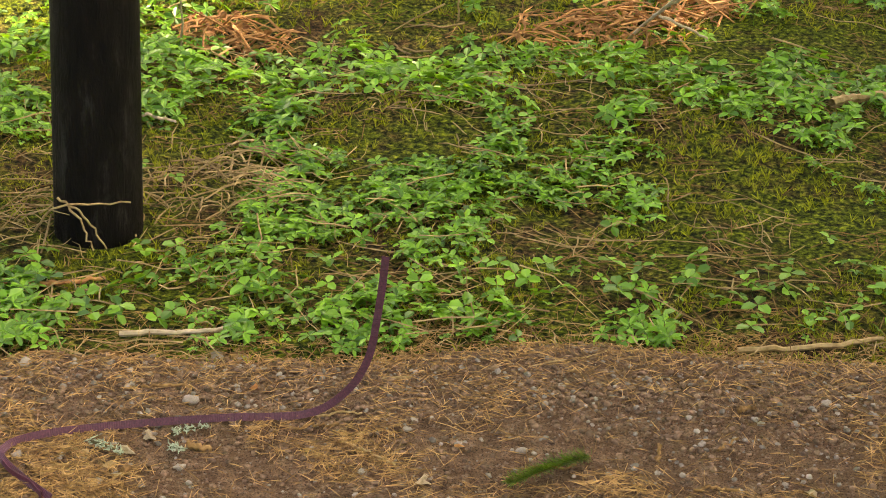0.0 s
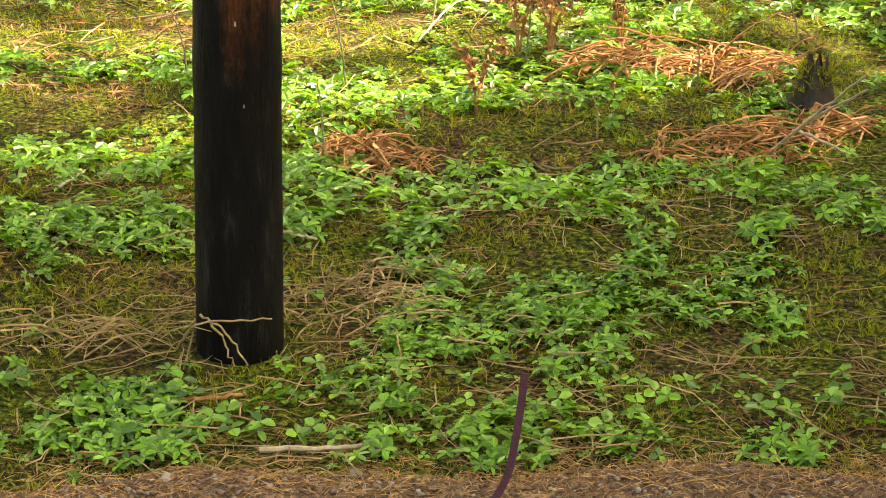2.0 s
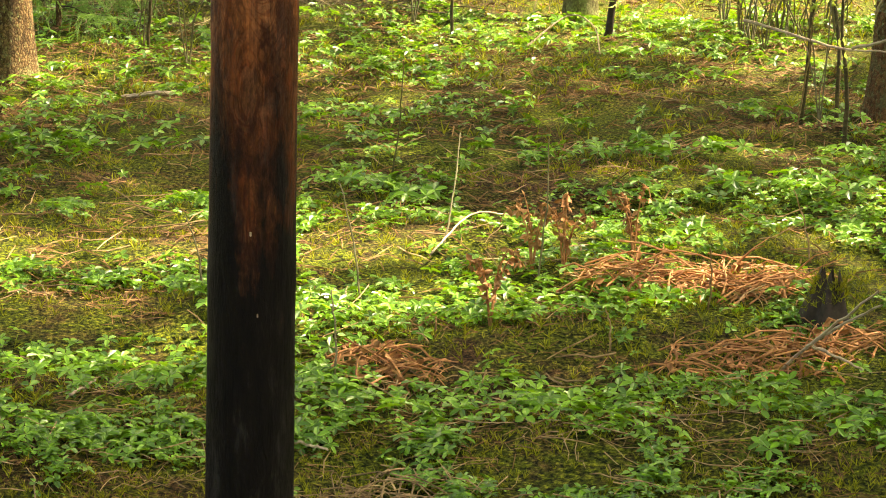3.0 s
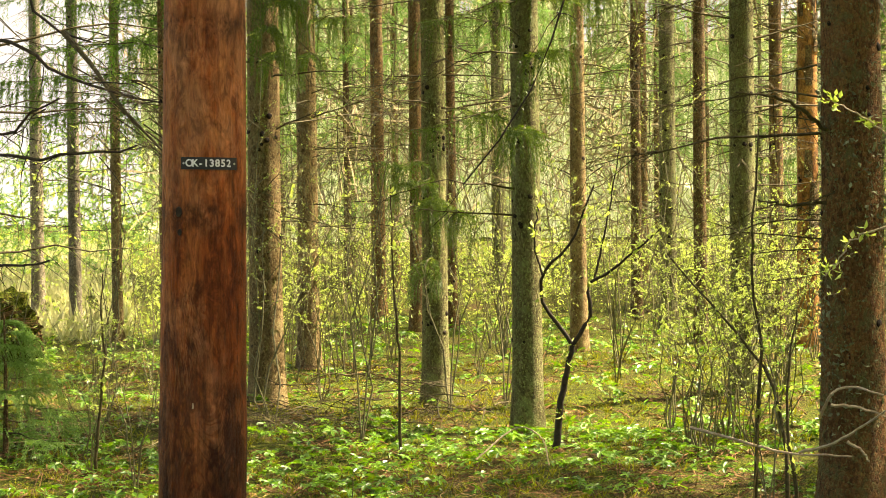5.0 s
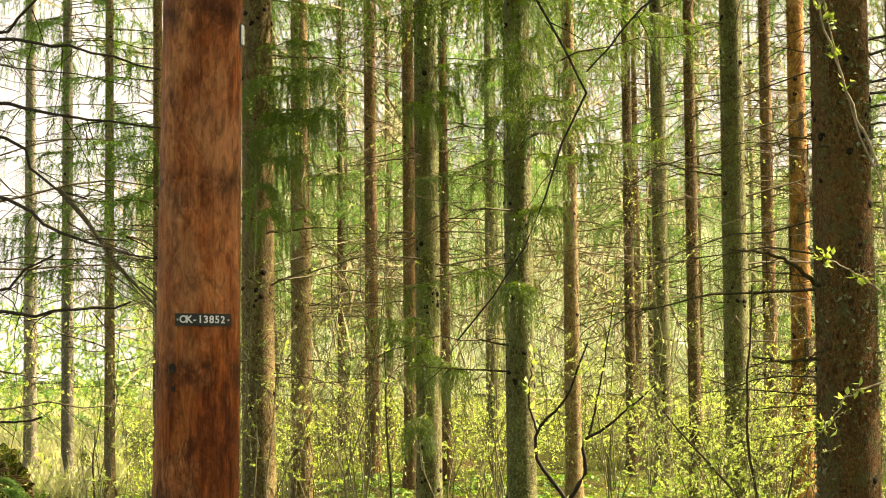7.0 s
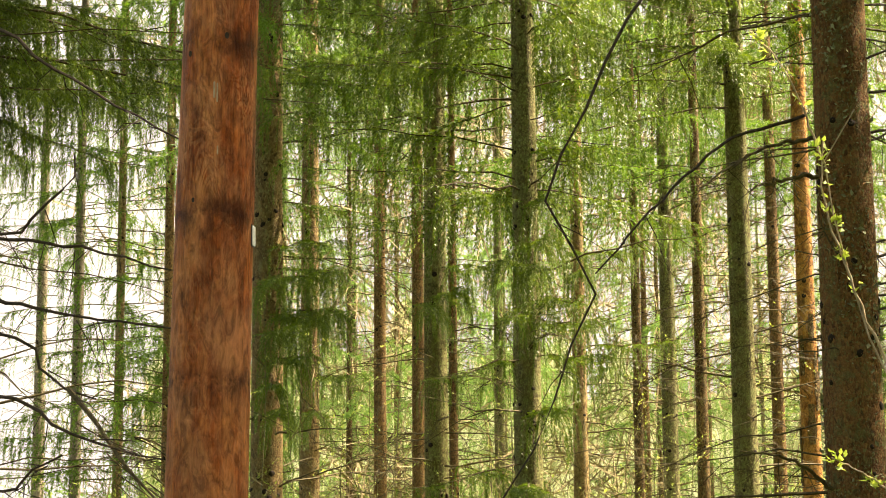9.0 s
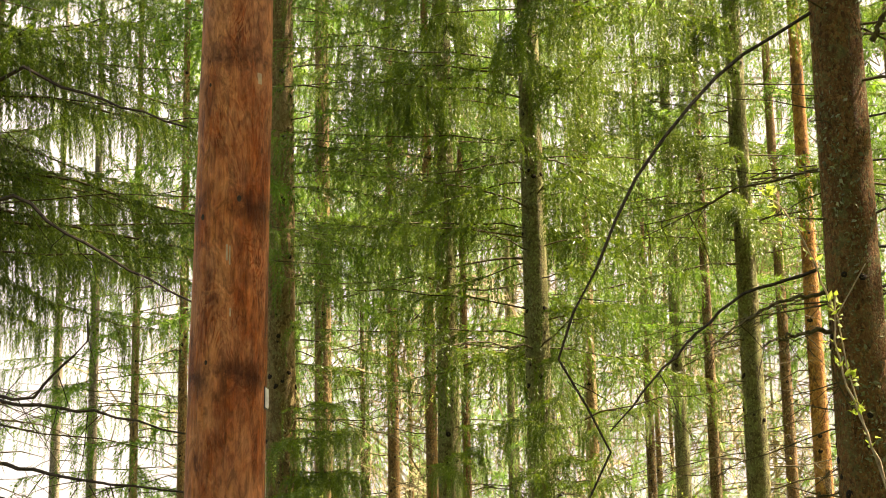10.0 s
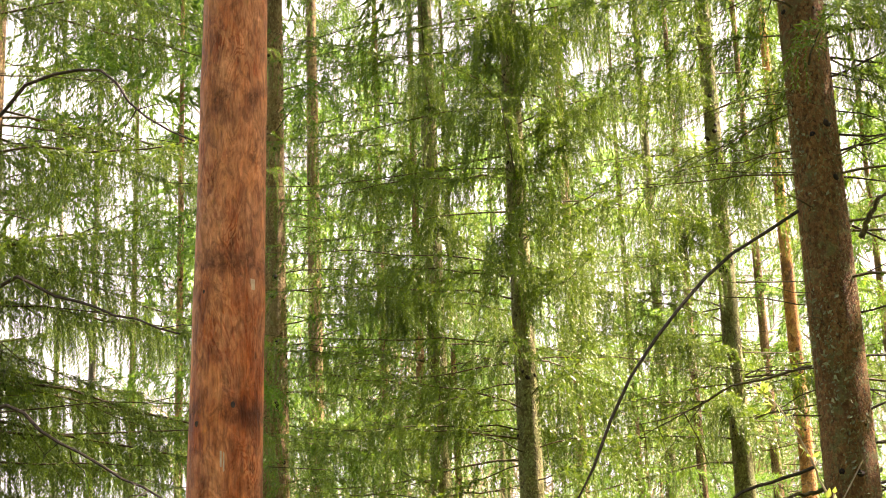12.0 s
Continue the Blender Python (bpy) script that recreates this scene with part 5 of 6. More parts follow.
# strips of bark still clinging to the peeled trunk
for n in range(26):
    h, a = rng.uniform(1.0, 8.0), rng.uniform(0, 6.28)
    r_ = 0.11 * (1.03 - 0.9 * (h / 15) ** 1.2) + 0.006
    w_, t_ = rng.uniform(0.3, 0.9), rng.uniform(0.15, 0.6)
    ang = np.linspace(a - w_ / 2, a + w_ / 2, 5)
    rows = []
    for k_, u in enumerate(np.linspace(-0.5, 0.5, 5)):
        edge = 1 + 0.5 * rng.normal() * 0.3
        mid_ = a + (ang - a) * edge * (1 - 0.5 * abs(u))
        rows.append(np.stack([np.cos(mid_) * (r_ + 0.012 * abs(u)), np.sin(mid_) * (r_ + 0.012 * abs(u)), np.full(5, h + u * t_)], 1))
    outer = np.concatenate(rows)
    inner = outer * [0.94, 0.94, 1]
    i_, j_ = np.meshgrid(np.arange(4), np.arange(4), indexing="ij")
    q_ = (i_ * 5 + j_).ravel()
    f_ = np.stack([q_, q_ + 1, q_ + 6, q_ + 5], 1)
    part("bark_strip", Soup().add(outer, f_).add(inner, f_[:, ::-1]), SPRUCE_BARK, peeled, "dark bark strip")

for _ in range(26):
    so = Soup()
    dead_branch(so, np.array([0, 0, rng.uniform(2.6, 7.4)]), radians(80 + rng.uniform(-50, 50)), rng.uniform(0.5, 1.4), rng.uniform(-0.05, 0.35), rng.uniform(0.005, 0.010), 6)
    part("dead_branch", so, DARK_STEM, big_tree)
hang_boughs(big_tree, 7, 4.6, 7.6, 85, 40, 1.5, 40, 0.14)

# flakes of lichen on the thick trunk
m_ = 14000
a_, h_ = rng.uniform(0, 6.28, m_), rng.uniform(0.3, 7.5, m_)
ok_ = np.sin(a_ * 2 + h_ * 1.3) + np.sin(h_ * 5.1 + a_) + rng.normal(size=m_) * 0.9 > 0.1 + 0.24 * h_
a_, h_ = a_[ok_], h_[ok_]
r_ = trunk_skin(0.157, 20, 8.45, a_, h_) + 0.002
out_ = np.stack([np.cos(a_), np.sin(a_), 0 * a_], 1)
p_ = out_ * r_[:, None] + np.stack([0 * h_, 0 * h_, h_], 1)
way_ = np.cross(out_, rng.normal(size=(len(a_), 3))) + out_ * rng.uniform(0.1, 0.6, (len(a_), 1))
tagged(part("lichen", Soup().spread(LEAF_V, LEAF_F, frames_along(p_, way_, 0.010 + 0.030 * rng.uniform(0, 1, len(a_)) ** 2)), LICHEN, big_tree, "flaky grey-green lichen"), kind="stuff")

bx, by = big_tree.location.x, big_tree.location.y
for root, pts, thick in (
    ((1.327, 9.811, 5.272), [(0.901, 9.558, 4.940), (0.645, 9.378, 4.653), (0.365, 9.193, 4.225), (0.155, 9.099, 3.812), (-0.020, 9.000, 3.438), (-0.037, 9.000, 3.226), (0.175, 8.998, 2.907), (0.053, 8.950, 2.615), (-0.082, 8.900, 2.249), (-0.227, 8.847, 1.964), (-0.433, 8.789, 1.709)], 0.0105),
    ((1.274, 9.818, 3.878), [(0.864, 9.661, 3.712), (0.529, 9.485, 3.406), (0.177, 9.298, 2.998)], 0.0105),
    ((1.324, 9.811, 3.552), [(1.104, 9.637, 3.506), (0.944, 9.453, 3.430)], 0.014),
    ((1.303, 9.814, 3.759), [(0.987, 9.549, 3.634), (0.690, 9.375, 3.420)], 0.012),
    ((1.632, 9.764, 5.082), [(1.709, 9.650, 5.225), (1.769, 9.436, 5.232)], 0.018),
    ((1.334, 9.810, 1.976), [(1.120, 9.635, 2.111), (0.847, 9.362, 2.141)], 0.012),
    ((1.329, 9.810, 1.609), [(1.113, 9.636, 1.606), (0.956, 9.452, 1.627)], 0.011),
):
    branch_of(big_tree, [root, *pts], thick, 0.004, DARK_STEM if len(pts) > 2 else GREY_TWIG, label="long bare dead branch", twigs=8, twig=0.4)


def shrub(name, stems, mat, label, leaves=0, leaf=0.05, leaf_mat=None, category="shrub"):
    """Bent stems given in the world, with leaves near their ends."""
    x, y, z = stems[0][0][0]
    ob = thing(name, x, y, float(ground_z(x, y)), label, category)
    base = np.array(ob.location)
    green_ = Soup()
    for pts, thick, thin in stems:
        p = np.asarray(pts, float) - base
        if pts[0] == stems[0][0][0]:
            p = np.vstack([[p[0][0], p[0][1], -0.05], p]) if p[0][2] > 0.02 else p
        part("stem", Soup().add(*limb(p, thick, thin, 16, 7, 0.004)), mat, ob, smooth=True)
        if leaves:
            line = smooth_line(p, 30)[8:]
            for c in line[rng.integers(0, len(line), leaves)]:
                n = 5
                way = rng.normal(size=(n, 3)) + [0, 0, 0.5]
                green_.spread(LEAF_V, LEAF_F, frames_along(np.repeat(c[None], n, 0) + rng.normal(size=(n, 3)) * 0.012, way, leaf * rng.uniform(0.6, 1.2, n), (0.2, 0.1, 1.0)))
    if leaves:
        tagged(part("foliage", green_, leaf_mat or YOUNG_LEAF, ob), kind="stuff")
    return ob


FORK = (0.075, 12.500, 0.718)
shrub("forked_shrub", [
    ([(-0.041, 12.500, 0.002), (0.017, 12.500, 0.451), FORK], 0.026, 0.017),
    ([FORK, (-0.112, 12.499, 1.003), (-0.091, 12.400, 1.206), (0.073, 12.300, 1.385), (0.220, 12.298, 1.739)], 0.015, 0.005),
    ([FORK, (0.194, 12.498, 0.927), (0.179, 12.499, 1.108), (0.285, 12.397, 1.165), (0.636, 12.183, 1.467)], 0.015, 0.005),
    ([(0.215, 12.498, 1.144), (0.292, 12.497, 1.451), (0.390, 12.494, 1.992)], 0.008, 0.003),
    ([(-0.109, 12.400, 1.170), (-0.160, 12.399, 1.386), (-0.120, 12.399, 1.674)], 0.008, 0.003),
], DARK_STEM, "forked bare shrub with dark crooked stems and few leaves", 6, 0.05)
shrub("rowan_sapling", [
    ([(*polar(10.6, 7.2), 0.0), (1.169, 7.003, 2.292), (1.110, 7.013, 2.400), (1.027, 7.025, 2.730), (0.975, 7.033, 3.050), (1.025, 7.026, 3.148), (1.089, 7.016, 3.246)], 0.0065, 0.0025),
    ([(0.975, 7.033, 3.050), (0.930, 7.039, 3.179), (0.829, 6.951, 3.391), (0.713, 6.964, 3.538)], 0.005, 0.002),
    ([(1.169, 7.003, 2.292), (1.041, 7.023, 2.644), (0.967, 7.034, 2.895), (0.973, 7.033, 3.143)], 0.006, 0.003),
    ([(1.171, 7.003, 1.845), (1.056, 7.021, 1.928), (0.958, 7.035, 1.981)], 0.004, 0.002),
    ([(1.167, 7.003, 1.523), (1.049, 7.022, 1.474), (0.949, 7.036, 1.343)], 0.004, 0.002),
], PALE_WOOD, "young rowan with pale stems and fresh green leaf tufts", 7, 0.038, None, "sapling")
# bent thin stems in the undergrowth
for pts in (
    [(1.085, 9.438, 0.334), (1.034, 9.544, 0.705), (0.912, 9.657, 0.918), (0.702, 9.775, 1.166), (0.543, 9.885, 1.363)],
    [(0.931, 9.555, 0.081), (0.962, 9.552, 0.558), (0.969, 9.551, 0.971), (0.934, 9.554, 1.256), (0.971, 9.551, 1.971)],
    [(1.071, 8.936, 0.291), (1.025, 8.941, 0.706), (1.078, 8.935, 1.118), (1.076, 8.935, 1.121)],
    [(-2.826, 11.662, 0.138), (-2.774, 11.675, 0.657), (-2.781, 11.673, 0.998), (-2.775, 11.675, 1.228)],
    [(-1.037, 12.457, 0.099), (-1.029, 12.458, 0.646), (-1.056, 12.455, 0.889), (-1.080, 12.453, 1.761)],
):
    shrub("bent_stem", [(pts, 0.012, 0.004)], GREY_TWIG, "thin bent leafy stem in the undergrowth", 5, 0.045, None, "sapling")

# low young spruces at the left of the clearing
for az, d, h in ((-16.2, 13.0, 0.95),):
    x, y = polar(az, d)
    ob = thing("young_spruce", x, y, float(ground_z(x, y)), "low young spruce with spreading blue-green boughs", "tree", "young spruces")
    part("trunk", Soup().add(*limb([(0, 0, -0.1), (0.01, 0, h * 0.5), (0, 0.02, h)], 0.022, 0.005)), SPRUCE_BARK, ob)
    nd, wd = Soup(), Soup()
    for b in range(22):
        u = (b + 0.5) / 22
        bough(nd, wd, np.array([0, 0, 0.1 + (h - 0.15) * u]), b * 2.4, 0.75 * (1.1 - u), 0.15, 34, 0.10, 0.5, 0.008)
    # the paler needle tone stands in for light on this shaded spruce
    tagged(part("crown", nd, LIT_TONE_NEEDLES, ob), kind="stuff")
    tagged(part("branchwork", wd, GREY_TWIG, ob), kind="stuff")

def brush_pile(az, d, wide, high, count, label, mat):
    """A low tangled heap of dead grey boughs."""
    x, y = polar(az, d)
    ob = thing("brush_pile", x, y, float(ground_z(x, y)), label, "brush")
    so = Soup()
    for _ in range(count):
        r, a = wide * 0.5 * math.sqrt(rng.uniform(0, 1)), rng.uniform(0, 6.28)
        root = np.array([r * math.cos(a), 0.6 * r * math.sin(a), rng.uniform(0.02, high * (1.05 - 1.6 * r / wide))])
        dead_branch(so, root, rng.uniform(0, 6.28), rng.uniform(0.4, 1.1), rng.uniform(-0.15, 0.35), rng.uniform(0.003, 0.007), 12)
    tagged(part("twig_tangle", so, mat, ob), kind="stuff")


brush_pile(-6.3, 14.2, 2.2, 0.62, 46, "low heap of dead grey spruce boughs between the trunks", GREY_TWIG)
brush_pile(-9.9, 13.6, 1.2, 0.45, 18, "heap of thin dead twigs at a trunk's foot", GREY_TWIG)
# pale twig tone puts the clearing's brightness into the colour of this heap
brush_pile(-13.4, 13.5, 1.6, 0.40, 20, "tangled brush painted pale as if lit at the edge of the clearing", FAR_TWIG)

# ---- things on the forest floor ----
reseed(42)


def heap(name, at, wide, high, count, mat, label, long_=0.3, thick=0.003):
    """A tangled heap of dry stalks and fronds."""
    x, y = at
    ob = thing(name, x, y, float(ground_z(x, y)), label, "dead fern")
    so, fr = Soup(), Soup()
    for n in range(count):
        a, r = rng.uniform(0, 6.28), wide * 0.5 * math.sqrt(rng.uniform(0, 1))
        p = np.array([r * math.cos(a), r * math.sin(a) * 0.6, rng.uniform(0, 1) * high * (1.1 - r / wide)])
        b = rng.normal() * 0.7 + (0 if n % 3 else 1.5)
        l = long_ * rng.uniform(0.4, 1.2)
        s = np.linspace(-0.5, 0.5, 5)[:, None]
        w = np.array([math.cos(b), math.sin(b), rng.normal() * 0.35])
        pts = p + w * l * s + np.array([0, 0, -0.6 * l]) * s ** 2 + rng.normal(size=(5, 3)) * 0.004
        so.add(*tube(pts, thick * rng.uniform(0.5, 1.4) * np.array([1, 1, 0.9, 0.7, 0.4]), 4))
        if n % 3 == 0 and mat is not STRAW:
            m_ = 6
            fr.spread(LEAF_V, LEAF_F, frames_along(pts[rng.integers(1, 5, m_)], rng.normal(size=(m_, 3)) * [1, 1, 0.5], 0.035 * rng.uniform(0.4, 1.2, m_)))
    tagged(part("stalk_tangle", so, mat, ob), kind="stuff")
    if fr.n:
        tagged(part("frond_tangle", fr, mat, ob, "curled brown fronds"), kind="stuff")
    return ob


RUST = "collapsed heap of rust-brown dead bracken"
heap("bracken_heap", (-0.604, 5.177), 0.34, 0.10, 70, BRACKEN, RUST, 0.22)
heap("bracken_heap", (0.165, 6.071), 0.50, 0.14, 110, BRACKEN, RUST, 0.30)
heap("bracken_heap", (0.485, 6.042), 0.36, 0.11, 80, BRACKEN, RUST, 0.30)
heap("bracken_heap", (0.407, 5.335), 0.55, 0.08, 90, BRACKEN, RUST, 0.30)
heap("bracken_heap", (0.675, 5.485), 0.4, 0.07, 60, BRACKEN, RUST, 0.30)
heap("straw_heap", (-0.547, 4.050), 0.5, 0.07, 80, STRAW, "tangle of dry straw-coloured stalks", 0.20, 0.0017)
heap("straw_heap", (-0.913, 3.901), 0.34, 0.06, 45, STRAW, "tangle of dry stalks round the foot of the pole", 0.22, 0.0016)
heap("straw_heap", (-0.478, 4.297), 0.35, 0.06, 70, STRAW, "tangle of dry straw-coloured stalks", 0.2, 0.002)
heap("straw_heap", (-1.151, 3.806), 0.4, 0.05, 60, STRAW, "tangle of dry straw-coloured stalks", 0.2, 0.002)


def dead_fern(at, h, n, label):
    x, y = at
    ob = thing("dead_fern", x, y, float(ground_z(x, y)), label, "dead fern")
    for k in range(n):
        a = rng.uniform(0, 6.28)
        top = np.array([0.25 * h * math.cos(a), 0.25 * h * math.sin(a), h * rng.uniform(0.7, 1.1)])
        so = Soup()
        pts = smooth_line([(0, 0, -0.02), top * [0.3, 0.3, 0.6], top, top * [1.6, 1.6, 0.85]], 12)
        so.add(*tube(pts, np.linspace(0.004, 0.0015, 12), 4))
        m_ = 30
        so.spread(LEAF_V, LEAF_F, frames_along(pts[rng.integers(4, 12, m_)], rng.normal(size=(m_, 3)) - [0, 0, 0.6], 0.03 * rng.uniform(0.4, 1.2, m_)))
        part("frond", so, BRACKEN, ob)
    return ob


for at in ((-0.244, 6.318), (-0.138, 6.254), (-0.340, 5.629), (0.095, 6.527)):
    dead_fern(at, 0.26, 4, "upright withered fern with rust-brown fronds")


def stick(pts, thick, thin, mat=PALE_WOOD, label="bleached fallen stick lying on the moss", name="stick"):
    """A stick lying on the ground or leaning on plants."""
    x, y = pts[0][0], pts[0][1]
    ob = part(name, Soup().add(*limb(np.asarray(pts, float) - [x, y, 0], thick, thin, 14, 6, 0.002)), mat)
    ob.location = (x, y, 0)
    return tagged(ob, label, "stick", "fallen sticks")


def on_ground(points, up=0.012):
    return [(x, y, float(ground_z(x, y)) + up) for x, y in points]


stick([(*(-0.594, 6.416), 0.05), (*(-0.491, 6.840), 0.10), (*(-0.329, 7.043), 0.06)], 0.0042, 0.003)
for pts in (
    [(*(-0.856, 3.752), 0.02), (-0.793, 3.686, 0.106), (-0.716, 3.712, 0.104), (-0.648, 3.734, 0.101)],
    [(-0.794, 3.706, 0.117), (-0.739, 3.676, 0.091), (*(-0.691, 3.675), 0.02)],
    [(-0.776, 3.710, 0.102), (-0.740, 3.676, 0.071), (*(-0.716, 3.664), 0.02)],
):
    stick(pts, 0.0028, 0.0018, STRAW, "dry stalk leaning against the pole's foot")
stick(on_ground([(-0.875, 3.522), (-0.779, 3.547), (-0.681, 3.596)]), 0.006, 0.004, BRACKEN, "reddish-brown stick on the moss")
stick(on_ground([(-0.608, 3.330), (-0.483, 3.351), (-0.379, 3.381)]), 0.006, 0.004)
stick(on_ground([(0.570, 3.357), (0.713, 3.377), (0.859, 3.417)]), 0.006, 0.005, STRAW, "straight dry stick at the edge of the path")
stick(on_ground([(0.959, 4.635), (1.039, 4.683), (1.115, 4.718)], 0.03), 0.012, 0.010, STRAW, "broken brown stick among the leaves")
stick(on_ground([(-0.175, 3.101), (-0.118, 3.174), (-0.047, 3.193)]), 0.004, 0.003, STRAW, "thin dry twig at the edge of the path")
stick(on_ground([(-0.100, 3.177), (-0.044, 3.191)]), 0.004, 0.003, STRAW, "thin dry twig at the edge of the path")
stick(on_ground([(0.563, 3.065), (0.618, 3.135)], 0.004), 0.0025, 0.0015, STRAW, "short dry twig on the path")
stick(on_ground([(0.518, 2.983), (0.553, 2.994)], 0.005), 0.006, 0.004, BRACKEN, "short brown bit of bark on the path")
stick(on_ground([(-0.061, 2.809), (0.008, 2.820)], 0.004), 0.0035, 0.002, STRAW, "short dry twig on the path")
stick(on_ground([(-0.037, 2.777), (0.027, 2.785)], 0.004), 0.0035, 0.002, STRAW, "short dry twig on the path")
stick(on_ground([(-2.493, 9.675), (-2.318, 9.674), (-2.234, 9.692)], 0.03), 0.014, 0.012)
stick(on_ground([(-0.748, 4.497), (-0.659, 4.465)], 0.03), 0.004, 0.003)
stick(on_ground([(-1.358, 4.670), (-1.334, 4.830)], 0.03), 0.004, 0.003)
stick([(*(-0.511, 11.603), 0.1), (*(-0.282, 11.923), 0.25), (*(-0.122, 11.697), 0.22), (*(-0.073, 11.331), 0.1)], 0.006, 0.004)
for pts in (
    [(0.491, 5.277, 0.019), (0.554, 5.170, 0.130), (0.633, 5.061, 0.244), (0.706, 4.950, 0.348)],
    [(0.554, 5.170, 0.130), (0.642, 5.059, 0.231), (0.716, 4.948, 0.311)],
    [(0.569, 5.169, 0.131), (0.640, 5.160, 0.105), (0.706, 5.152, 0.074)],
):
    stick(pts, 0.005, 0.003, PALE_WOOD, "pale forked dead branch leaning over the plants")
for pts in (
    [(1.123, 8.526, 0.676), (1.153, 8.421, 0.779), (1.226, 8.411, 0.819), (1.359, 8.289, 0.794)],
    [(1.035, 8.538, 0.522), (1.163, 8.420, 0.576), (1.278, 8.403, 0.645), (1.374, 8.287, 0.734)],
    [(0.605, 9.180, 0.560), (0.852, 8.960, 0.514), (1.034, 8.739, 0.491), (1.256, 8.508, 0.508)],
    [(1.155, 8.421, 0.742), (1.273, 8.404, 0.731), (1.392, 8.385, 0.688)],
    [(1.222, 8.412, 0.582), (1.283, 8.403, 0.548), (1.314, 8.398, 0.500)],
):
    stick(pts, 0.008, 0.004, PALE_WOOD, "pale dead branch lodged before the thick spruce")
# thin upright stems
for foot, top in (((-0.753, 5.842), (-0.827, 5.842, 0.406)), ((-0.222, 6.167), (-0.195, 6.197, 0.501)), ((-0.580, 6.691), (-0.544, 6.979, 0.374)), ((0.702, 6.568), (0.629, 6.570, 0.283)), ((0.316, 5.813), (0.308, 5.692, 0.273)), ((-1.249, 5.810), (-1.315, 5.854, 0.282)), ((0.017, 5.400), (0.004, 5.400, 0.157)), ((-0.725, 5.026), (-0.750, 5.146, 0.247)), ((0.792, 8.528), (0.762, 7.562, 0.775)), ((-0.911, 7.948), (-0.795, 7.357, 0.577))):
    z = float(ground_z(*foot))
    mid = ((foot[0] + top[0]) / 2 + 0.01, (foot[1] + top[1]) / 2, (z + top[2]) / 2)
    stick([(*foot, z - 0.02), mid, top], 0.004, 0.002, STEM if foot[0] < 0 else STRAW, "thin upright dry stem among the leaves", "dry_weed")


def stump(at, r, h, label):
    x, y = at
    ob = thing("stump", x, y, float(ground_z(x, y)), label, "stump")
    z = np.linspace(-0.05, h, 12)
    v, f = turned(z, r * (1.45 - 0.95 * np.linspace(0, 1, 12) ** 1.6), 22, (0.1, 0), 0.45, x * 5)
    v[:, 2] += 0.25 * h * np.clip(z.repeat(22) / h, 0, 1) * np.sin(np.tile(np.arange(22), 12) * 1.7)
    part("wood", Soup().add(v, f), DARK_STEM, ob, smooth=True)
    m_ = 120
    a, u = rng.uniform(0, 6.28, m_), rng.uniform(0.3, 1, m_)
    rr = r * (1.25 - 0.5 * u) * 1.03
    p_ = np.stack([rr * np.cos(a) + 0.1 * u * h, rr * np.sin(a), u * h], 1)
    tagged(part("moss", Soup().spread(BLADE_V, BLADE_F, frames_up(p_, 0.02 * rng.uniform(0.6, 1.4, m_), 0.5)), MOSS, ob, "green moss cap"), kind="stuff")


stump((0.655, 5.696), 0.055, 0.15, "small rotten black stump with a mossy top")


def mound(at, wide, high, label):
    """The earthy root plate of a fallen tree."""
    x, y = at
    ob = thing("root_plate", x, y, float(ground_z(x, y)), label, "root plate")
    bm = bmesh.new()
    bmesh.ops.create_icosphere(bm, subdivisions=5, radius=0.5)
    for v in bm.verts:
        c = v.co.copy()
        v.co *= 1 + 0.5 * noise.noise(c * 3.1) + 0.3 * noise.noise(c * 9) + 0.12 * noise.noise(c * 22)
        v.co = Vector((v.co.x * wide, v.co.y * wide * 0.6, v.co.z * high * 1.5 + high * 0.35))
    part("earth", bm, GROUND, ob)
    for k in range(40):
        a = rng.uniform(0, 3.14)
        p0 = np.array([0.3 * wide * math.cos(a), -0.2 * wide, high * (0.3 + 0.6 * math.sin(a))])
        part("root", Soup().add(*limb([p0, p0 + [0.1 * math.cos(a), -0.12, 0.05], p0 + [0.35 * math.cos(a), -0.15, 0.25 * math.sin(a) - 0.1]], 0.012, 0.003)), BROWN_LITTER, ob)


mound(polar(-16.7, 20.0), 1.3, 0.6, "upturned root plate with brown earth and roots")


# ---- bits lying on the path ----
reseed(45)
for a_, b_, thick in (
    ((-0.717, 3.003), (-0.667, 2.903), 0.0028), ((-0.527, 3.082), (-0.438, 3.089), 0.0030), ((-0.169, 2.971), (-0.245, 2.951), 0.0030),
    ((-0.209, 2.988), (-0.131, 3.009), 0.0024), ((-0.066, 2.832), (-0.145, 2.902), 0.0024), ((0.479, 2.917), (0.519, 2.964), 0.0026),
    ((0.380, 2.940), (0.377, 2.880), 0.0032), ((0.425, 2.788), (0.501, 2.793), 0.0030), ((0.644, 2.814), (0.585, 2.791), 0.0026),
    ((0.150, 2.845), (0.236, 2.859), 0.0032), ((-0.799, 3.269), (-0.657, 3.185), 0.0034), ((-0.664, 3.280), (-0.545, 3.261), 0.0032),
    ((-0.338, 3.408), (-0.235, 3.340), 0.0034), ((-0.660, 2.784), (-0.603, 2.795), 0.0058), ((-0.514, 2.790), (-0.488, 2.800), 0.0056), ((-0.421, 2.891), (-0.376, 2.875), 0.0060), ((0.530, 3.056), (0.563, 3.065), 0.0050),
):
    mid_ = ((a_[0] + b_[0]) / 2 + rng.normal() * 0.006, (a_[1] + b_[1]) / 2 + rng.normal() * 0.006)
    stick([(x, y, float(path_z(x, y)) + 0.006) for x, y in (a_, mid_, b_)], thick, thick * 0.7, BROWN_LITTER if thick > 0.0025 else STRAW, "rough orange-brown bit of twig on the path" if thick > 0.0025 else "thin dry twig on the path")


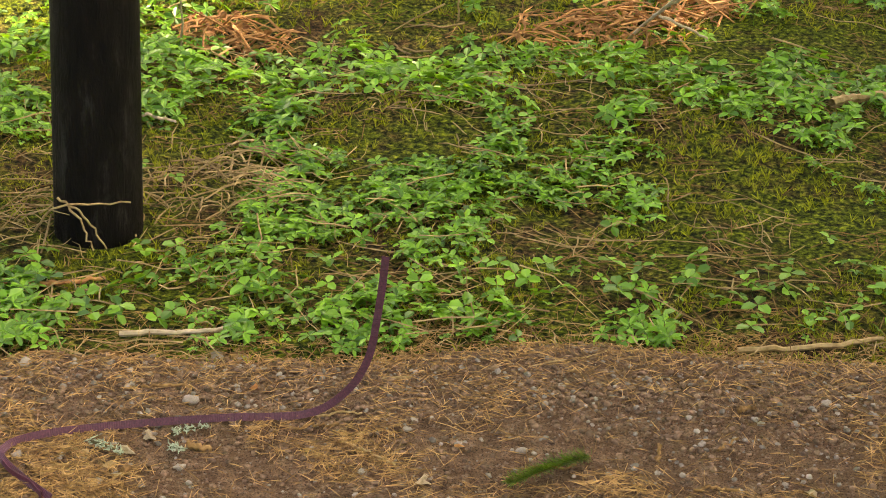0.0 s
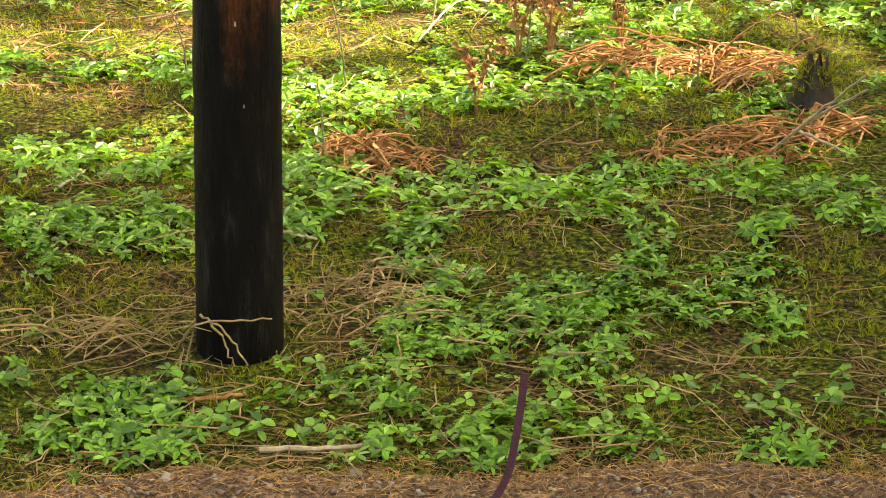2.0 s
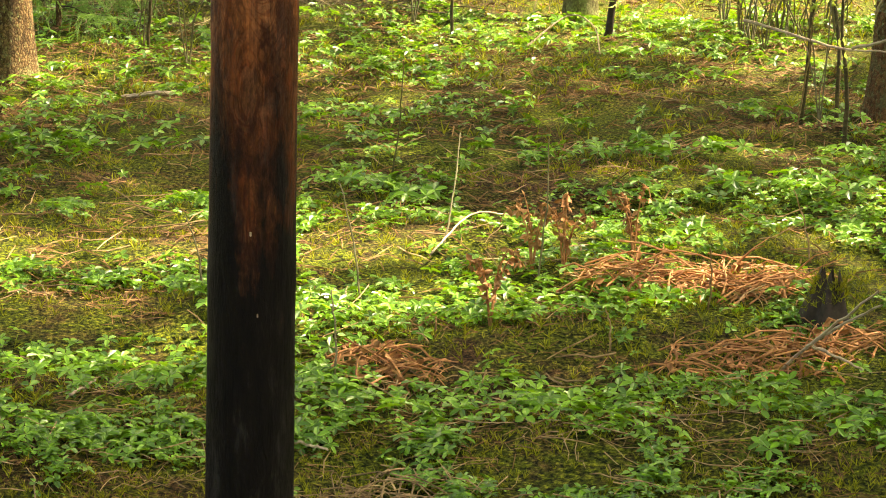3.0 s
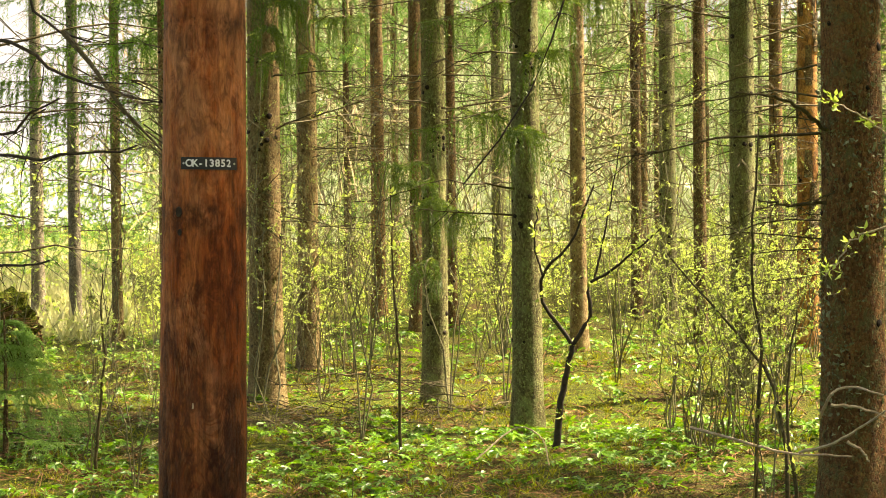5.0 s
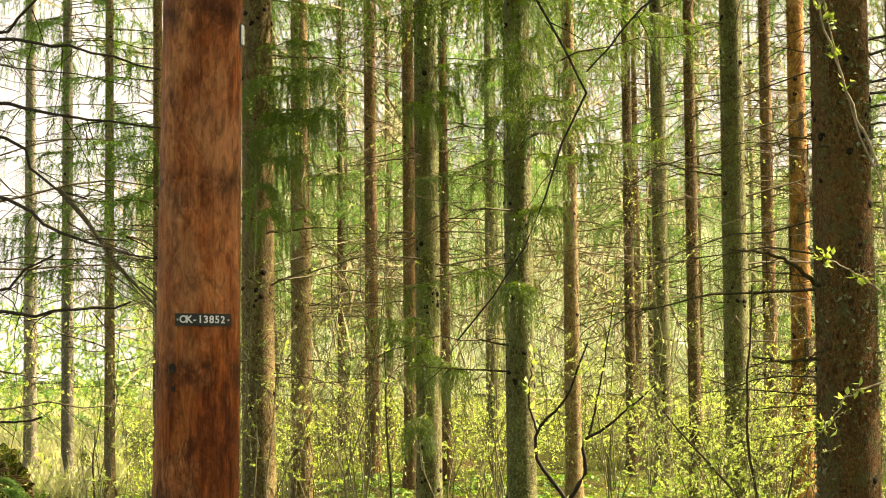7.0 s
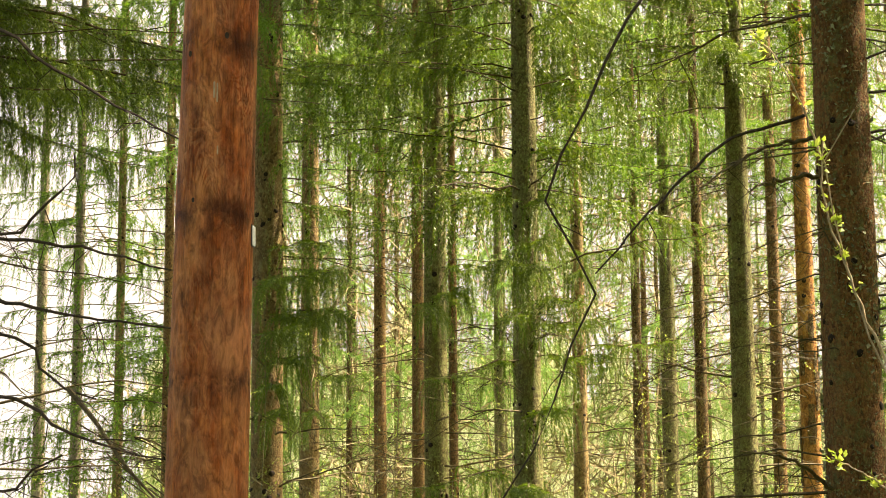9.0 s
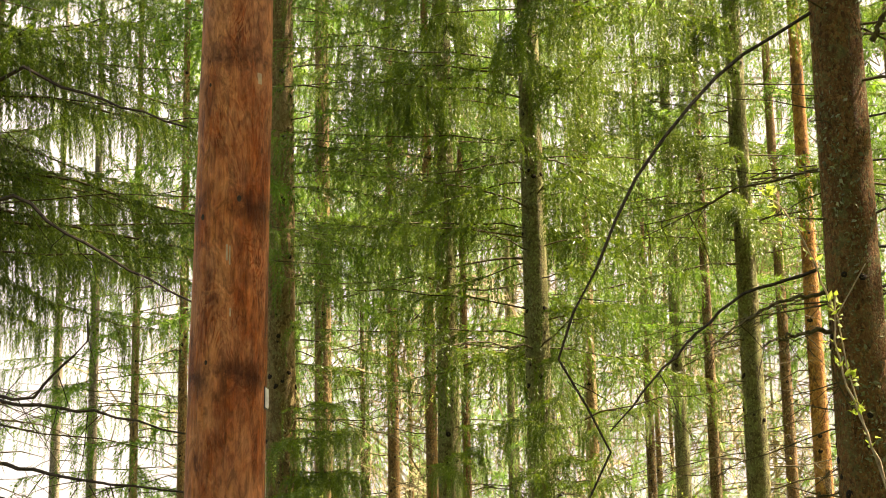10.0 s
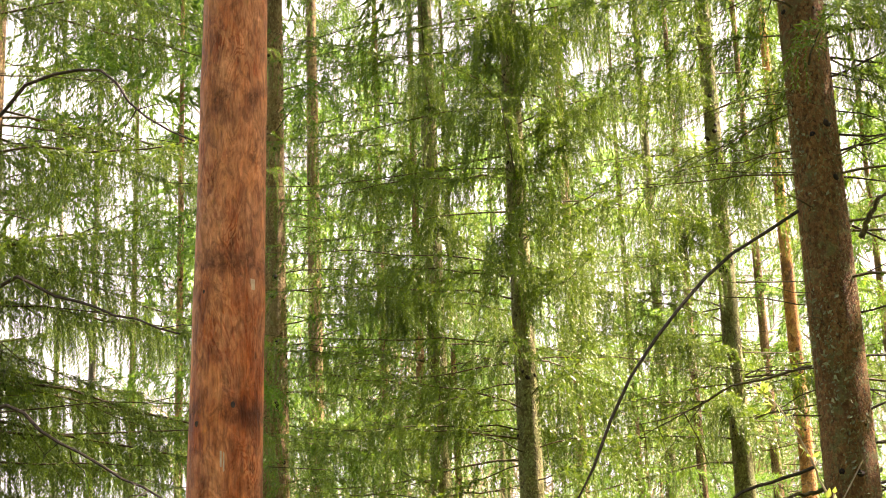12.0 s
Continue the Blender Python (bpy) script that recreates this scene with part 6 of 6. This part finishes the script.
def chip(at, size, mat, label, category):
    """A small curled flake of bark or leaf with ragged edges."""
    bm = bmesh.new()
    rim = []
    for n in range(11):
        a = n * 2 * math.pi / 11
        r = 0.5 * (1 + 0.25 * rng.normal())
        rim.append(bm.verts.new((r * math.cos(a), 0.6 * r * math.sin(a), 0.10 * math.cos(2 * a))))
    top = bm.verts.new((0, 0, 0.14))
    for n in range(11):
        bm.faces.new((rim[n], rim[(n + 1) % 11], top))
    bmesh.ops.solidify(bm, geom=bm.faces[:], thickness=0.06)
    x, y = at
    ob = tagged(part("flake", bm, mat), label, category, "flakes on the path")
    ob.location, ob.rotation_euler, ob.scale = (x, y, float(path_z(x, y)) + 0.005), (rng.normal() * 0.15, rng.normal() * 0.15, rng.uniform(0, 6.28)), (size,) * 3


for at, size, mat, label, category in (
    ((-0.516, 2.861), 0.030, PALE_WOOD, "curled tan dead leaf on the path", "leaf"), ((0.040, 2.905), 0.024, BRACKEN, "red-brown leaf flake on the path", "leaf"),
    ((-0.540, 2.803), 0.040, STRAW, "tan flake of bark on the path", "bark"), ((-0.021, 2.788), 0.034, PALE_WOOD, "pale wood chip on the path", "chip"),
    ((-0.487, 2.912), 0.030, PALE_WOOD, "pale wood chip on the path", "chip"), ((-0.521, 2.775), 0.026, PALE_WOOD, "pale wood chip on the path", "chip"),
    ((-0.59, 2.845), 0.032, STRAW, "tan flake of bark on the path", "bark"), ((-0.33, 3.10), 0.020, BRACKEN, "red-brown leaf flake on the path", "leaf"),
    ((0.62, 2.80), 0.030, PALE_WOOD, "pale wood chip on the path", "chip"), ((-0.09, 2.86), 0.020, STRAW, "tan flake of bark on the path", "bark"),
):
    chip(at, size, mat, label, category)


def lichen_twig(points, label):
    """A short dead twig bristling with pale lichen."""
    x, y = points[0]
    ob = thing("lichen_twig", x, y, float(path_z(x, y)) + 0.006, label, "twig")
    line = smooth_line([(a - x, b - y, 0.006) for a, b in points], 16)
    part("stem", Soup().add(*tube(line, np.linspace(0.003, 0.0015, 16), 5)), GREY_TWIG, ob)
    so = Soup()
    for _ in range(60):
        p = line[rng.integers(0, 16)] + rng.normal(size=3) * 0.002
        way = rng.normal(size=3) * [1, 1, 0.6] + [0, 0, 0.5]
        way *= rng.uniform(0.004, 0.010) / np.linalg.norm(way)
        so.add(*tube([p, p + way * 0.6, p + way + rng.normal(size=3) * 0.003], [0.0014, 0.0012, 0.0006], 4))
    tagged(part("lichen", so, PALE_LICHEN, ob, "pale grey-green lichen"), kind="stuff")


PALE_LICHEN = plain_material("pale lichen", (0.20, 0.24, 0.16), (0.44, 0.48, 0.35), 90)
lichen_twig([(-0.448, 2.906), (-0.429, 2.924), (-0.388, 2.938)], "dead twig covered with pale grey-green lichen")
lichen_twig([(-0.580, 2.870), (-0.554, 2.858), (-0.521, 2.831)], "thin dead twig with tufts of grey lichen")
lichen_twig([(-0.445, 2.868), (-0.425, 2.862)], "small tuft of pale lichen on a twig")

# ---- lead and twig on the path ----
LEAD = plain_material("purple webbing", (0.042, 0.009, 0.020), (0.105, 0.027, 0.047), 300, 0.55, 0.4, 0.2, 0.001)


def build_lead():
    flat = [(-0.609, 2.685), (-0.626, 2.704), (-0.667, 2.747), (-0.706, 2.790), (-0.715, 2.816), (-0.700, 2.856), (-0.650, 2.892), (-0.570, 2.928), (-0.458, 2.950), (-0.362, 2.962), (-0.286, 2.973)]
    pts = [(x, y, float(path_z(x, y)) + 0.011) for x, y in flat] + [(-0.238, 2.985, 0.017), (-0.199, 2.985, 0.031), (-0.165, 2.985, 0.058), (-0.137, 2.985, 0.094), (-0.118, 2.985, 0.141), (-0.108, 2.985, 0.200), (-0.100, 2.985, 0.263), (-0.095, 2.985, 0.320)]
    line = smooth_line(pts, 520)
    way = np.gradient(line, axis=0)
    way /= np.linalg.norm(way, axis=1)[:, None]
    # the strap stands on its edge on the ground and turns with its bend as it rises
    broad = np.cross(way, np.array([[0.0, 0.9, -0.43]]))
    broad /= np.linalg.norm(broad, axis=1)[:, None]
    thin = np.cross(way, broad)
    # ribbed webbing
    w, t = 0.0066, (0.0009 + 0.0007 * (np.arange(len(line)) % 2))[:, None]
    v = np.stack([line + broad * w + thin * t, line - broad * w + thin * t, line - broad * w - thin * t, line + broad * w - thin * t], 1).reshape(-1, 3)
    i, j = np.meshgrid(np.arange(len(line) - 1), np.arange(4), indexing="ij")
    k = (j + 1) % 4
    f = np.stack([i * 4 + j, i * 4 + k, (i + 1) * 4 + k, (i + 1) * 4 + j], -1).reshape(-1, 4)
    x, y, _ = pts[6]
    ob = thing("lead", x, y, 0.0, "purple woven webbing lead lying on the path", "lead")
    part("strap", Soup().add(v - [x, y, 0], f), LEAD, ob)
    loop = smooth_line([(px, py, float(path_z(px, py)) + 0.012) for px, py in [(-0.709, 2.786), (-0.686, 2.758), (-0.653, 2.731), (-0.626, 2.690)]], 24)
    w2 = np.array([0, 0, 0.0052])
    v = np.concatenate([loop + w2, loop - w2, loop - w2 + [0, 0.002, 0], loop + w2 + [0, 0.002, 0]])
    a = np.arange(23)
    f = np.concatenate([np.stack([p * 24 + a, p * 24 + a + 1, q * 24 + a + 1, q * 24 + a], 1) for p, q in ((0, 1), (1, 2), (2, 3), (3, 0))])
    part("handle_loop", Soup().add(v - [x, y, 0], f), LEAD, ob)


build_lead()


def build_twig():
    x, y = (0.191, 2.823)
    ob = thing("spruce_twig", x, y, float(path_z(x, y)) + 0.004, "fresh green spruce twig lying on the path", "twig")
    line = smooth_line([(-0.066, -0.048, 0.012), (0.0, -0.006, 0.022), (0.070, 0.052, 0.014)], 20)
    part("stem", Soup().add(*tube(line, np.linspace(0.002, 0.001, 20), 5)), BRACKEN, ob)
    n = 800
    u = rng.uniform(0, 1, n)
    p_ = np.stack([np.interp(u, np.linspace(0, 1, 20), line[:, c]) for c in range(3)], 1)
    way = rng.normal(size=(n, 3)) * 0.8 - [1.2, 0.9, -0.1]
    way[:, 2] = np.abs(way[:, 2]) * 0.7
    m_ = frames_along(p_, way, 1.0)
    m_[:, :, 0] *= 0.024
    m_[:, :, 1:3] *= 0.014
    tagged(part("needle_cover", Soup().spread(NEEDLE_V + [0.5, 0, 0], NEEDLE_F, m_), NEEDLES, ob), kind="stuff")


build_twig()
